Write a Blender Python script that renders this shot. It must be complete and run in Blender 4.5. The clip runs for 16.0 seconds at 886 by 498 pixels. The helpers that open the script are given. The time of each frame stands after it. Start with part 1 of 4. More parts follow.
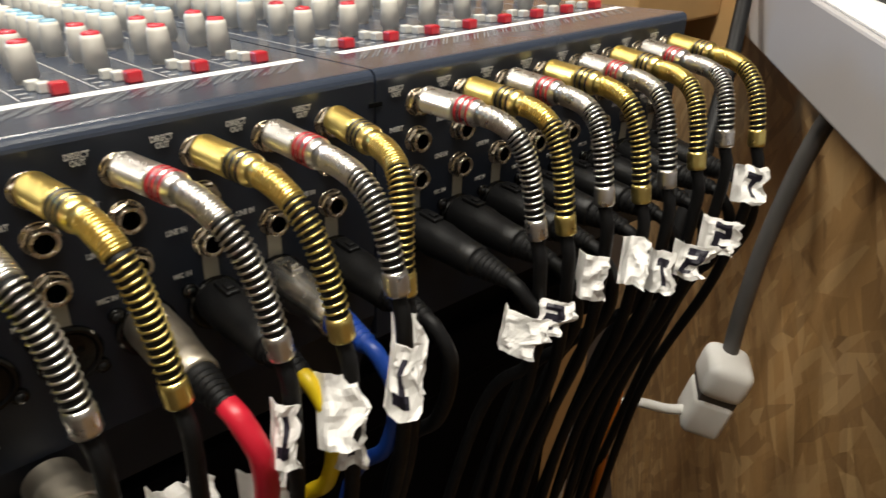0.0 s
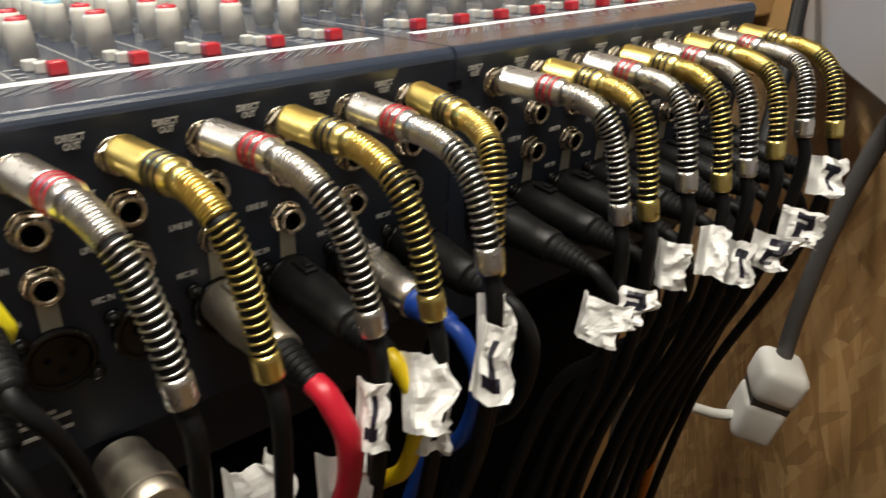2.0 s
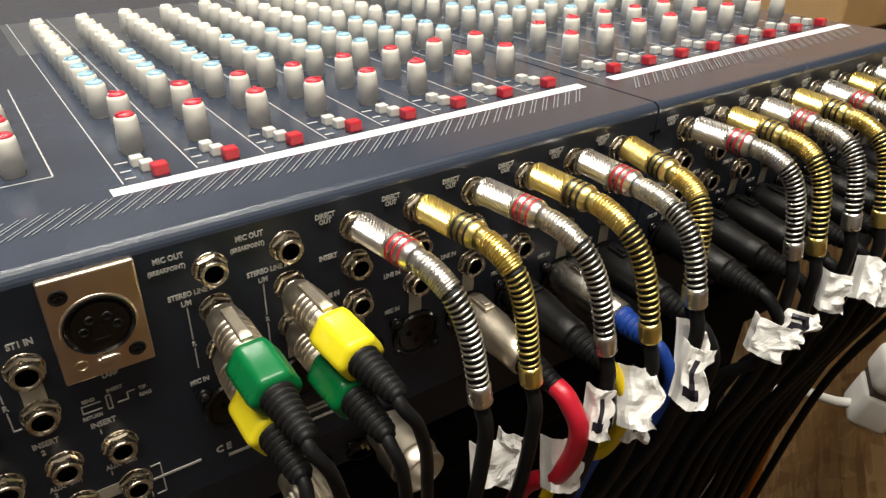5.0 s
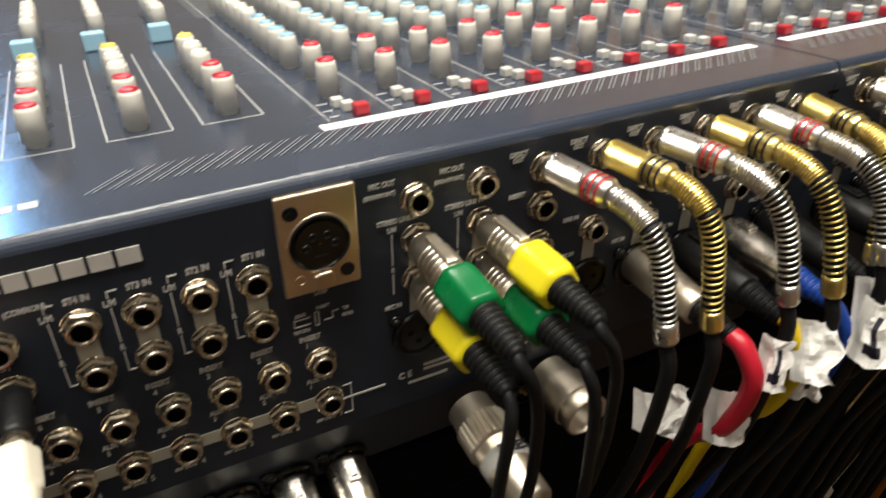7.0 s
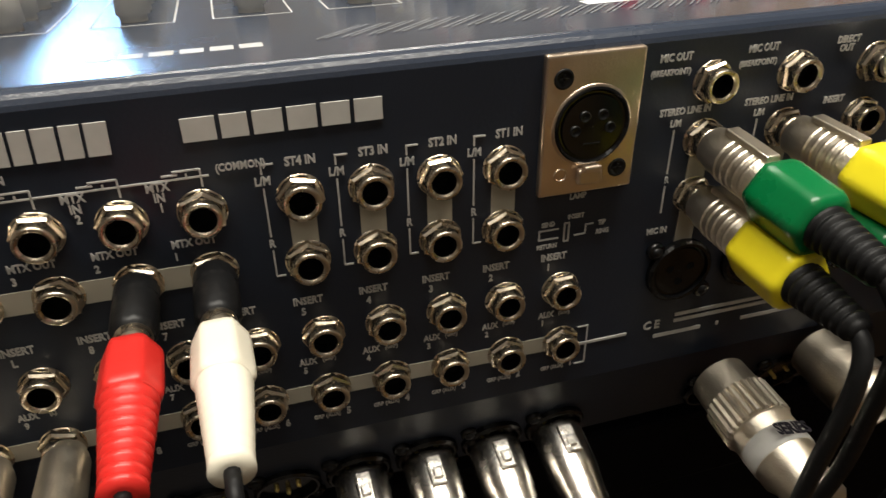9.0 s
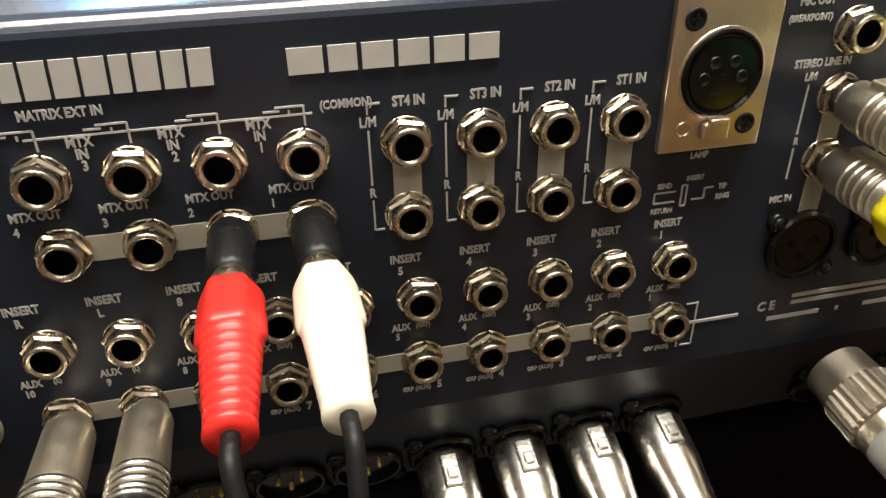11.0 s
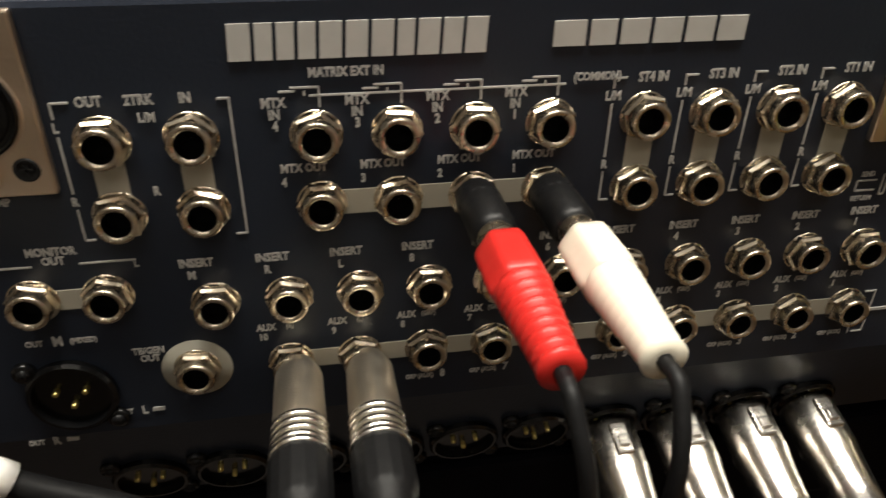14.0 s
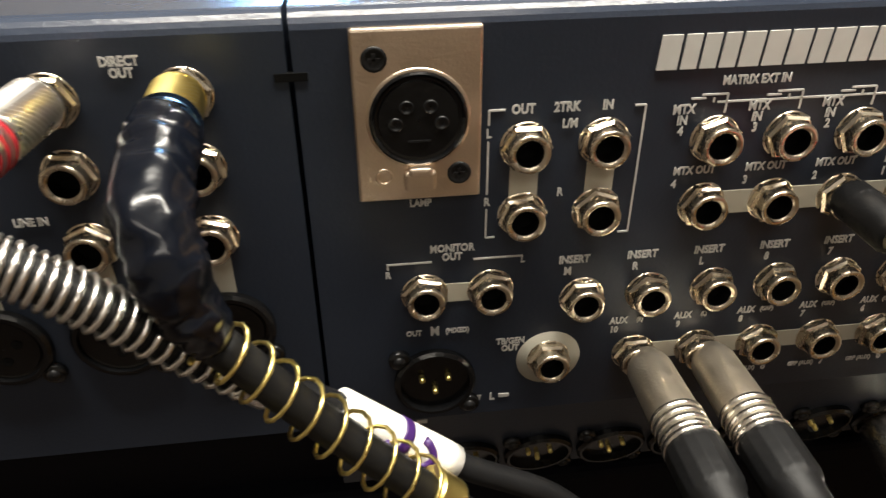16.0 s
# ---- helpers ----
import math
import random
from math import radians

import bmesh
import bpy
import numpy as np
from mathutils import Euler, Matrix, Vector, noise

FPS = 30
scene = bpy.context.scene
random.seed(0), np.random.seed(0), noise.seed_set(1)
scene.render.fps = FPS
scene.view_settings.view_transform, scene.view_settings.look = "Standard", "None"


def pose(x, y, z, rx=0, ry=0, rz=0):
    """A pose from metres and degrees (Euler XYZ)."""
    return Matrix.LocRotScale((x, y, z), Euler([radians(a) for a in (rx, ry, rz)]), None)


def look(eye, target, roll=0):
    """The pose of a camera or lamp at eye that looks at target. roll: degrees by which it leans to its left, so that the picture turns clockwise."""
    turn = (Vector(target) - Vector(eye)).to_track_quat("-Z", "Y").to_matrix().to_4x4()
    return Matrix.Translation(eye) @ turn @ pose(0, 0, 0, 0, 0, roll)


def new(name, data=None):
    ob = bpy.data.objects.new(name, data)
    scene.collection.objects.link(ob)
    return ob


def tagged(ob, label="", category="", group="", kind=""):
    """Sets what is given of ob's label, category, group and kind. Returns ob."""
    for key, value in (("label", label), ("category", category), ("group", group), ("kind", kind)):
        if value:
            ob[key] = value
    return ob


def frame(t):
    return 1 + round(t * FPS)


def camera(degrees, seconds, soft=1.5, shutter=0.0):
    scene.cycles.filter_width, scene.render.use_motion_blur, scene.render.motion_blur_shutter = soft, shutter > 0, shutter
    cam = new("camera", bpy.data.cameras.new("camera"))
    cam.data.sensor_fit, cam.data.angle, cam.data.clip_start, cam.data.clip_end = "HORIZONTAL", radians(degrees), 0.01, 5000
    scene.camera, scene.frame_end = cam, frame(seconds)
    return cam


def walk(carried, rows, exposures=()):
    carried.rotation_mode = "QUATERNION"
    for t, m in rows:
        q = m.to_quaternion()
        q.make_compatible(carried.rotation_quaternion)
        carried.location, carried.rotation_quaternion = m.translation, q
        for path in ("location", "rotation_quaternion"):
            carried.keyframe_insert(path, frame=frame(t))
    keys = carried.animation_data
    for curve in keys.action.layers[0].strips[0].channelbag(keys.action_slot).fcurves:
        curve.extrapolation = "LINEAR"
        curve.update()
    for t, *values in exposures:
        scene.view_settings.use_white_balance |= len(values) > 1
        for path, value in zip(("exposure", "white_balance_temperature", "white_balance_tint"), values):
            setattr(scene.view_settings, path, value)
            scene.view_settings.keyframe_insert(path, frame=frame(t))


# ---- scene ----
cam = camera(61.78, 16.0, soft=1.35, shutter=0.5)
PATH = [
    (0, (0.0872, -0.2338, 1.0840), (1.2765, 1.0501, 0.1160), 2.72),
    (0.5, (0.1034, -0.2309, 1.0788), (1.3605, 0.9944, 0.1207), 4.22),
    (1, (0.1117, -0.2301, 1.0760), (1.3864, 0.9831, 0.1256), 4.20),
    (1.5, (0.0907, -0.2225, 1.0733), (1.3271, 1.0334, 0.1276), 3.98),
    (2, (0.0704, -0.2156, 1.0689), (1.2387, 1.1044, 0.1240), 3.09),
    (2.5, (0.0406, -0.1954, 1.0618), (1.2268, 1.0683, 0.0638), 6.25),
    (3, (0.0126, -0.1900, 1.0667), (1.1129, 1.1452, 0.0634), 4.62),
    (3.5, (0.0044, -0.1843, 1.0920), (1.0429, 1.1601, 0.0363), 4.48),
    (3.7, (0.0095, -0.1977, 1.1139), (0.9872, 1.1718, 0.0329), 2.66),
    (5.8, (-0.0098, -0.2111, 1.1281), (0.9239, 1.1908, 0.0496), 1.74),
    (6, (-0.0123, -0.2111, 1.1277), (0.8757, 1.2352, 0.0695), 0.63),
    (6.5, (-0.0299, -0.2093, 1.1209), (0.8258, 1.2437, 0.0454), 1.39),
    (7, (-0.0436, -0.2089, 1.1157), (0.7074, 1.2793, 0.0106), 0.26),
    (7.5, (-0.0581, -0.1938, 1.0922), (0.6267, 1.3045, -0.0419), 0.36),
    (8, (-0.0643, -0.1765, 1.0683), (0.5298, 1.3743, -0.0461), 0.12),
    (8.5, (-0.0744, -0.1583, 1.0498), (0.4685, 1.4150, -0.0593), 0.39),
    (9, (-0.0754, -0.1666, 1.0553), (0.4001, 1.4598, -0.0071), -0.74),
    (9.5, (-0.0799, -0.1665, 1.0518), (0.3308, 1.4820, -0.0036), -2.01),
    (9.7, (-0.0863, -0.1614, 1.0444), (0.3513, 1.4856, -0.0024), -1.02),
    (11.8, (-0.0935, -0.1548, 1.0269), (0.2327, 1.5361, 0.0097), -0.94),
    (12, (-0.0960, -0.1535, 1.0235), (0.2293, 1.5284, -0.0086), -0.47),
    (12.5, (-0.1068, -0.1554, 1.0256), (0.1864, 1.5358, -0.0009), -0.78),
    (13, (-0.1154, -0.1590, 1.0350), (0.1915, 1.5440, 0.0322), -0.20),
    (13.5, (-0.1266, -0.1570, 1.0332), (0.1839, 1.5366, 0.0156), 0.21),
    (14, (-0.1420, -0.1592, 1.0339), (0.1710, 1.5220, -0.0032), 0.91),
    (14.5, (-0.1642, -0.1589, 1.0304), (0.1303, 1.5109, -0.0304), 1.00),
    (15, (-0.1967, -0.1507, 1.0329), (0.1533, 1.5100, -0.0253), 2.09),
    (15.5, (-0.2132, -0.1471, 1.0373), (0.0078, 1.5225, -0.0414), 0.08),
    (16, (-0.2260, -0.1525, 1.0410), (-0.0139, 1.5221, -0.0316), -0.29),
]
walk(cam, [(t, look(eye, target, roll)) for t, eye, target, roll in PATH],
     exposures=[(0, -0.24), (1.5, -0.24), (2.5, -0.55), (3, -0.65), (3.5, -0.35), (6, -0.25), (8.5, -0.3), (9, -0.36), (9.5, -0.2), (12, 0.55), (12.5, 0.1), (13, -0.15), (14, -0.15), (14.5, -0.12), (15, -0.15), (15.5, 0.6), (16, 0.55)])

# ---- world and light ----
world = bpy.data.worlds.new("room_air")
scene.world = world
world.use_nodes = True
world.node_tree.nodes["Background"].inputs[0].default_value = (1.0, 0.86, 0.70, 1)
world.node_tree.nodes["Background"].inputs[1].default_value = 0.004


def area_lamp(name, eye, target, sx, sy, watts, color):
    d = bpy.data.lights.new(name, "AREA")
    d.shape, d.size, d.size_y, d.energy, d.color = "RECTANGLE", sx, sy, watts, color
    ob = new(name, d)
    ob.matrix_world = look(eye, target)
    return ob


area_lamp("ceiling_and_fill_light", (0.0, -0.17, 2.36), (0.0, -0.15, 0), 1.3, 0.16, 50, (1.0, 0.945, 0.83))
area_lamp("ceiling_and_fill_light", (0.2, 1.5, 2.36), (0.2, 1.0, 0), 1.1, 0.16, 34, (1.0, 0.94, 0.84))
# Fill light added behind the camera to brighten the chrome plugs and tags.
area_lamp("ceiling_and_fill_light", (-0.3, -1.45, 2.36), (-0.1, -0.6, 0.4), 1.3, 0.18, 5, (1.0, 0.92, 0.80))
area_lamp("screen_light", (-0.31, 1.25, 1.25), (-0.10, 0.02, 1.0), 0.14, 0.26, 5, (0.28, 0.57, 1.0))


# ---- materials ----
def mat(name, color, rough=0.5, metal=0.0, vary=0.15, scale=60.0, bump=0.0, bscale=400.0, rvary=0.12, coat=0.0, spec=0.5):
    m = bpy.data.materials.new(name)
    m.use_nodes = True
    nt = m.node_tree
    b = nt.nodes["Principled BSDF"]
    b.inputs["Roughness"].default_value, b.inputs["Metallic"].default_value, b.inputs["Specular IOR Level"].default_value = rough, metal, spec
    if coat:
        b.inputs["Coat Weight"].default_value, b.inputs["Coat Roughness"].default_value = coat, 0.12
    tc = nt.nodes.new("ShaderNodeTexCoord")
    n1, n2 = nt.nodes.new("ShaderNodeTexNoise"), nt.nodes.new("ShaderNodeTexNoise")
    n1.inputs["Scale"].default_value, n1.inputs["Detail"].default_value = scale, 6
    n2.inputs["Scale"].default_value, n2.inputs["Detail"].default_value = bscale, 4
    for n in (n1, n2):
        nt.links.new(tc.outputs["Object"], n.inputs["Vector"])
    mix = nt.nodes.new("ShaderNodeMix")
    mix.data_type = "RGBA"
    mix.inputs["A"].default_value = (*[c * (1 - vary) for c in color], 1)
    mix.inputs["B"].default_value = (*[min(1, c * (1 + vary)) for c in color], 1)
    nt.links.new(n1.outputs["Fac"], mix.inputs["Factor"])
    nt.links.new(mix.outputs["Result"], b.inputs["Base Color"])
    mr = nt.nodes.new("ShaderNodeMapRange")
    mr.inputs["To Min"].default_value, mr.inputs["To Max"].default_value = max(0.03, rough - rvary), min(1, rough + rvary)
    nt.links.new(n1.outputs["Fac"], mr.inputs["Value"])
    nt.links.new(mr.outputs["Result"], b.inputs["Roughness"])
    if bump:
        bp = nt.nodes.new("ShaderNodeBump")
        bp.inputs["Strength"].default_value, bp.inputs["Distance"].default_value = bump, 0.0006
        nt.links.new(n2.outputs["Fac"], bp.inputs["Height"])
        nt.links.new(bp.outputs["Normal"], b.inputs["Normal"])
    return m


def osb_mat():
    """Pressed wood flakes lying in two directions."""
    m = mat("osb_board", (0.46, 0.265, 0.10), 0.55, 0, 0.45, 14, 0.6, 160)
    nt = m.node_tree
    b = nt.nodes["Principled BSDF"]
    tc = nt.nodes.new("ShaderNodeTexCoord")
    col = b.inputs["Base Color"].links[0].from_socket
    for angle, sx, sz, fac in ((38, 13, 62, 0.75), (-52, 17, 75, 0.55), (8, 11, 48, 0.4)):
        vr = nt.nodes.new("ShaderNodeVectorRotate")
        vr.rotation_type = "Y_AXIS"
        vr.inputs["Angle"].default_value = radians(angle)
        nt.links.new(tc.outputs["Object"], vr.inputs["Vector"])
        mp = nt.nodes.new("ShaderNodeMapping")
        mp.inputs["Scale"].default_value = (sx, 0.5, sz)
        nt.links.new(vr.outputs[0], mp.inputs["Vector"])
        vo = nt.nodes.new("ShaderNodeTexVoronoi")
        vo.inputs["Scale"].default_value = 1.0
        nt.links.new(mp.outputs[0], vo.inputs["Vector"])
        sep = nt.nodes.new("ShaderNodeSeparateColor")
        nt.links.new(vo.outputs["Color"], sep.inputs[0])
        ramp = nt.nodes.new("ShaderNodeValToRGB")
        e = ramp.color_ramp.elements
        e[0].color, e[1].color = (0.20, 0.105, 0.04, 1), (0.68, 0.46, 0.22, 1)
        e.new(0.45).color = (0.38, 0.21, 0.078, 1)
        nt.links.new(sep.outputs[0], ramp.inputs["Fac"])
        pick = nt.nodes.new("ShaderNodeMath")
        pick.operation = "LESS_THAN"
        pick.inputs[1].default_value = fac
        nt.links.new(sep.outputs[1], pick.inputs[0])
        half = nt.nodes.new("ShaderNodeMath")
        half.operation = "MULTIPLY"
        half.inputs[1].default_value = 0.55
        nt.links.new(pick.outputs[0], half.inputs[0])
        mx = nt.nodes.new("ShaderNodeMix")
        mx.data_type = "RGBA"
        nt.links.new(half.outputs[0], mx.inputs["Factor"])
        nt.links.new(col, mx.inputs["A"])
        nt.links.new(ramp.outputs["Color"], mx.inputs["B"])
        col = mx.outputs["Result"]
    nt.links.new(col, b.inputs["Base Color"])
    return m


M = {
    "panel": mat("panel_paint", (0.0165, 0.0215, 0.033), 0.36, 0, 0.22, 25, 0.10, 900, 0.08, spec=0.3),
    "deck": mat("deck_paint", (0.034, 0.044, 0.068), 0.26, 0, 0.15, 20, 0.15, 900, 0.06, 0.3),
    "stripgrey": mat("strip_print", (0.085, 0.09, 0.10), 0.32, 0, 0.12, 40),
    "hatchprint": mat("grey_print", (0.24, 0.25, 0.26), 0.4, 0, 0.2, 200),
    "print": mat("white_print", (0.45, 0.44, 0.42), 0.55, 0, 0.25, 300),
    "brandprint": mat("pale_print", (0.56, 0.55, 0.52), 0.5, 0, 0.12, 200),
    "beige": mat("beige_print", (0.36, 0.34, 0.28), 0.5, 0, 0.12, 80),
    "whiteprint": mat("white_strip_print", (0.82, 0.82, 0.82), 0.4, 0, 0.05, 80),
    "nickel": mat("nickel", (0.62, 0.54, 0.43), 0.27, 1, 0.15, 200, 0.1, 900),
    "nickel2": mat("satin_nickel", (0.74, 0.665, 0.55), 0.38, 1, 0.15, 150, 0.2, 1200),
    "silver": mat("chrome", (0.84, 0.81, 0.77), 0.29, 1, 0.1, 200, 0.05, 900, 0.08),
    "shellchrome": mat("brushed_chrome", (0.86, 0.82, 0.76), 0.25, 1, 0.1, 200, 0.15, 900, 0.08),
    "gold": mat("gold_plate", (1.0, 0.76, 0.27), 0.3, 1, 0.1, 200, 0.05, 900, 0.08),
    "brass": mat("brass_plate", (0.68, 0.55, 0.43), 0.36, 1, 0.12, 120, 0.15, 1400),
    "black": mat("black_plastic", (0.005, 0.005, 0.0055), 0.42, 0, 0.3, 120, 0.2, 500, spec=0.3),
    "gloss": mat("glossy_black_plastic", (0.0035, 0.0036, 0.004), 0.2, 0, 0.3, 120, 0.1, 500, 0.06, spec=0.4),
    "hole": mat("dark_socket", (0.003, 0.003, 0.003), 0.7, 0, 0.2, 100, spec=0.1),
    "rubber": mat("black_rubber", (0.006, 0.006, 0.0065), 0.52, 0, 0.3, 90, 0.3, 300, spec=0.25),
    "tape": mat("black_tape", (0.003, 0.004, 0.007), 0.20, 0, 0.3, 90, 0.5, 120, 0.06, spec=0.4),
    "redband": mat("red_lacquer", (0.45, 0.03, 0.04), 0.3, 0.3, 0.1),
    "blackband": mat("black_lacquer", (0.01, 0.01, 0.01), 0.3, 0, 0.1),
    "bluesheen": mat("blued_metal", (0.10, 0.22, 0.42), 0.16, 1, 0.2, 200),
    "green": mat("green_boot", (0.0, 0.135, 0.036), 0.3, 0, 0.12, 80, 0.1, 300),
    "yellow": mat("yellow_boot", (0.83, 0.70, 0.02), 0.32, 0, 0.08, 80, 0.1, 300),
    "red": mat("red_plastic", (0.62, 0.025, 0.02), 0.34, 0, 0.12, 80, 0.15, 300),
    "cream": mat("cream_plastic", (0.86, 0.80, 0.66), 0.38, 0, 0.06, 80, 0.15, 300),
    "redcable": mat("red_cable", (0.50, 0.012, 0.03), 0.4, 0, 0.15, 80, 0.2, 300),
    "yellowcable": mat("yellow_cable", (0.72, 0.52, 0.01), 0.4, 0, 0.1, 80),
    "bluecable": mat("blue_cable", (0.01, 0.055, 0.33), 0.4, 0, 0.2, 80),
    "orangecable": mat("orange_cable", (0.55, 0.16, 0.015), 0.45, 0, 0.2, 80),
    "greycable": mat("grey_cable", (0.085, 0.08, 0.078), 0.5, 0, 0.15, 60, 0.2, 300),
    "tag": mat("white_cloth_tape", (0.82, 0.80, 0.77), 0.6, 0, 0.12, 120, 0.6, 350),
    "ink": mat("black_ink", (0.012, 0.010, 0.02), 0.5, 0, 0.2),
    "purple": mat("purple_ink", (0.045, 0.012, 0.11), 0.4, 0, 0.2),
    "knob": mat("grey_knob", (0.78, 0.75, 0.68), 0.4, 0, 0.08, 60, 0.1, 400),
    "capred": mat("red_cap", (0.55, 0.04, 0.06), 0.35, 0, 0.1),
    "capblue": mat("blue_cap", (0.30, 0.52, 0.66), 0.35, 0, 0.1),
    "capyellow": mat("yellow_cap", (0.75, 0.62, 0.12), 0.35, 0, 0.1),
    "button": mat("white_button", (0.58, 0.57, 0.53), 0.4, 0, 0.08),
    "redbutton": mat("red_button", (0.42, 0.015, 0.025), 0.35, 0, 0.1),
    "osb": osb_mat(),
    "slab": mat("grey_laminate", (0.40, 0.385, 0.39), 0.5, 0, 0.06, 30, 0.1, 300),
    "slabtop": mat("white_laminate", (0.72, 0.71, 0.69), 0.5, 0, 0.1, 120, 0.3, 200),
    "foam": mat("dark_foam", (0.035, 0.038, 0.034), 0.85, 0, 0.5, 60, 1.0, 90),
    "pine": mat("pine_wood", (0.48, 0.29, 0.12), 0.5, 0, 0.25, 22, 0.3, 90),
    "white": mat("white_plastic", (0.74, 0.73, 0.70), 0.38, 0, 0.06, 60, 0.1, 300),
    "wall": mat("wall_paint", (0.55, 0.49, 0.41), 0.85, 0, 0.15, 3, 0.3, 40),
    "ceiling": mat("ceiling_paint", (0.75, 0.72, 0.68), 0.85, 0, 0.08, 3),
    "floor": mat("floor_boards", (0.05, 0.032, 0.022), 0.6, 0, 0.4, 6, 0.3, 60),
    "table": mat("black_table", (0.003, 0.003, 0.005), 0.8, 0, 0.3, 20, 0.2, 200, spec=0.1),
}


# ---- mesh builders ----
class Geo:
    def __init__(self):
        self.v, self.f, self.s, self.m = [], [], [], []

    def add(self, verts, faces, smooth=True, slot=0, xf=None):
        o = len(self.v)
        self.v += [tuple(xf @ Vector(p)) for p in verts] if xf else [tuple(p) for p in verts]
        self.f += [tuple(i + o for i in f) for f in faces]
        self.s += [smooth] * len(faces)
        self.m += [slot] * len(faces)
        return self

    def box(self, x0, x1, y0, y1, z0, z1, slot=0, xf=None, bevel=0.0):
        b = min(bevel, (x1 - x0) * 0.45, (y1 - y0) * 0.45, (z1 - z0) * 0.45)
        if b <= 0:
            vs = [(x, y, z) for x in (x0, x1) for y in (y0, y1) for z in (z0, z1)]
            fs = [(0, 1, 3, 2), (4, 6, 7, 5), (0, 4, 5, 1), (2, 3, 7, 6), (0, 2, 6, 4), (1, 5, 7, 3)]
            return self.add(vs, fs, False, slot, xf)
        bm = bmesh.new()
        bmesh.ops.create_cube(bm, size=1)
        for q in bm.verts:
            q.co = ((x0 + x1) / 2 + q.co.x * (x1 - x0), (y0 + y1) / 2 + q.co.y * (y1 - y0), (z0 + z1) / 2 + q.co.z * (z1 - z0))
        bmesh.ops.bevel(bm, geom=list(bm.edges), offset=b, segments=5 if b > 0.004 else 2, profile=0.5, affect="EDGES")
        bm.verts.index_update()
        self.add([q.co[:] for q in bm.verts], [[q.index for q in f.verts] for f in bm.faces], b > 0.004, slot, xf)
        bm.free()
        return self

    def lathe(self, prof, n=20, slot=0, xf=None, smooth=True, cap=True, wobble=None):
        """Turned round the axis that points to -y; prof: (radius, distance)."""
        vs, fs = [], []
        for r, d in prof:
            for i in range(n):
                a = 2 * math.pi * i / n
                k = wobble(i, d) if wobble else 1
                vs.append((r * k * math.cos(a), -d, r * k * math.sin(a)))
        for j in range(len(prof) - 1):
            for i in range(n):
                a, b = j * n + i, j * n + (i + 1) % n
                fs.append((a, a + n, b + n, b))
        if cap:
            fs.append(tuple(range(n)))
            fs.append(tuple(reversed(range((len(prof) - 1) * n, len(prof) * n))))
        return self.add(vs, fs, smooth, slot, xf)

    def sweep(self, pts, rad, n=10, slot=0, cap=True, ripple=None):
        pts = [Vector(p) for p in pts]
        vs, fs = [], []
        up = None
        for j, p in enumerate(pts):
            t = (pts[min(j + 1, len(pts) - 1)] - pts[max(j - 1, 0)]).normalized()
            if up is None:
                up = t.orthogonal().normalized()
            up = (up - t * up.dot(t)).normalized()
            s = t.cross(up)
            r = rad(j / (len(pts) - 1)) if callable(rad) else rad
            for i in range(n):
                a = 2 * math.pi * i / n
                k = ripple(j, i) if ripple else 1
                vs.append(tuple(p + (up * math.cos(a) + s * math.sin(a)) * r * k))
        for j in range(len(pts) - 1):
            for i in range(n):
                a, b = j * n + i, j * n + (i + 1) % n
                fs.append((a, b, b + n, a + n))
        if cap:
            fs.append(tuple(reversed(range(n))))
            fs.append(tuple(range((len(pts) - 1) * n, len(pts) * n)))
        return self.add(vs, fs, True, slot)

    def mesh(self, name, *mats):
        me = bpy.data.meshes.new(name)
        me.from_pydata(self.v, [], self.f)
        me.polygons.foreach_set("use_smooth", self.s)
        me.polygons.foreach_set("material_index", self.m)
        for m in mats:
            me.materials.append(M[m])
        me.update()
        return me


def part(name, me, parent, at=None, label="", kind=""):
    ob = new(name, me)
    ob.parent = parent
    if at is not None:
        ob.matrix_basis = at if isinstance(at, Matrix) else Matrix.Translation(at)
    return tagged(ob, label, kind=kind)


def thing(name, at, label, category, group="", kind=""):
    ob = new(name)
    ob.matrix_basis = at if isinstance(at, Matrix) else Matrix.Translation(at)
    ob.empty_display_size = 0.01
    return tagged(ob, label, category, group, kind)


def bezier(p0, p1, p2, p3, n):
    p0, p1, p2, p3 = map(Vector, (p0, p1, p2, p3))
    return [(1 - t) ** 3 * p0 + 3 * (1 - t) ** 2 * t * p1 + 3 * (1 - t) * t * t * p2 + t ** 3 * p3 for t in [i / n for i in range(n + 1)]]


def smooth_path(pts, n=8):
    """A smooth line through the points."""
    pts = [Vector(p) for p in pts]
    pts = [2 * pts[0] - pts[1]] + pts + [2 * pts[-1] - pts[-2]]
    out = []
    for i in range(1, len(pts) - 2):
        a, b, c, d = pts[i - 1:i + 3]
        out += [0.5 * (2 * b + (c - a) * t + (2 * a - 5 * b + 4 * c - d) * t * t + (3 * b - a - 3 * c + d) * t ** 3) for t in [k / n for k in range(n)]]
    return out + [pts[-2]]


def coil(path, radius, turns, per=14):
    """Points of a helix round a path."""
    path = [Vector(p) for p in path]
    out, up = [], None
    total = int(turns * per)
    for k in range(total + 1):
        s = k / total * (len(path) - 1)
        i = min(int(s), len(path) - 2)
        p = path[i].lerp(path[i + 1], s - i)
        t = (path[min(i + 2, len(path) - 1)] - path[max(i - 1, 0)]).normalized()
        if up is None:
            up = t.orthogonal().normalized()
        up = (up - t * up.dot(t)).normalized()
        a = 2 * math.pi * k / per
        r = radius(k / total) if callable(radius) else radius
        out.append(p + (up * math.cos(a) + t.cross(up) * math.sin(a)) * r)
    return out


TEXTS = {}


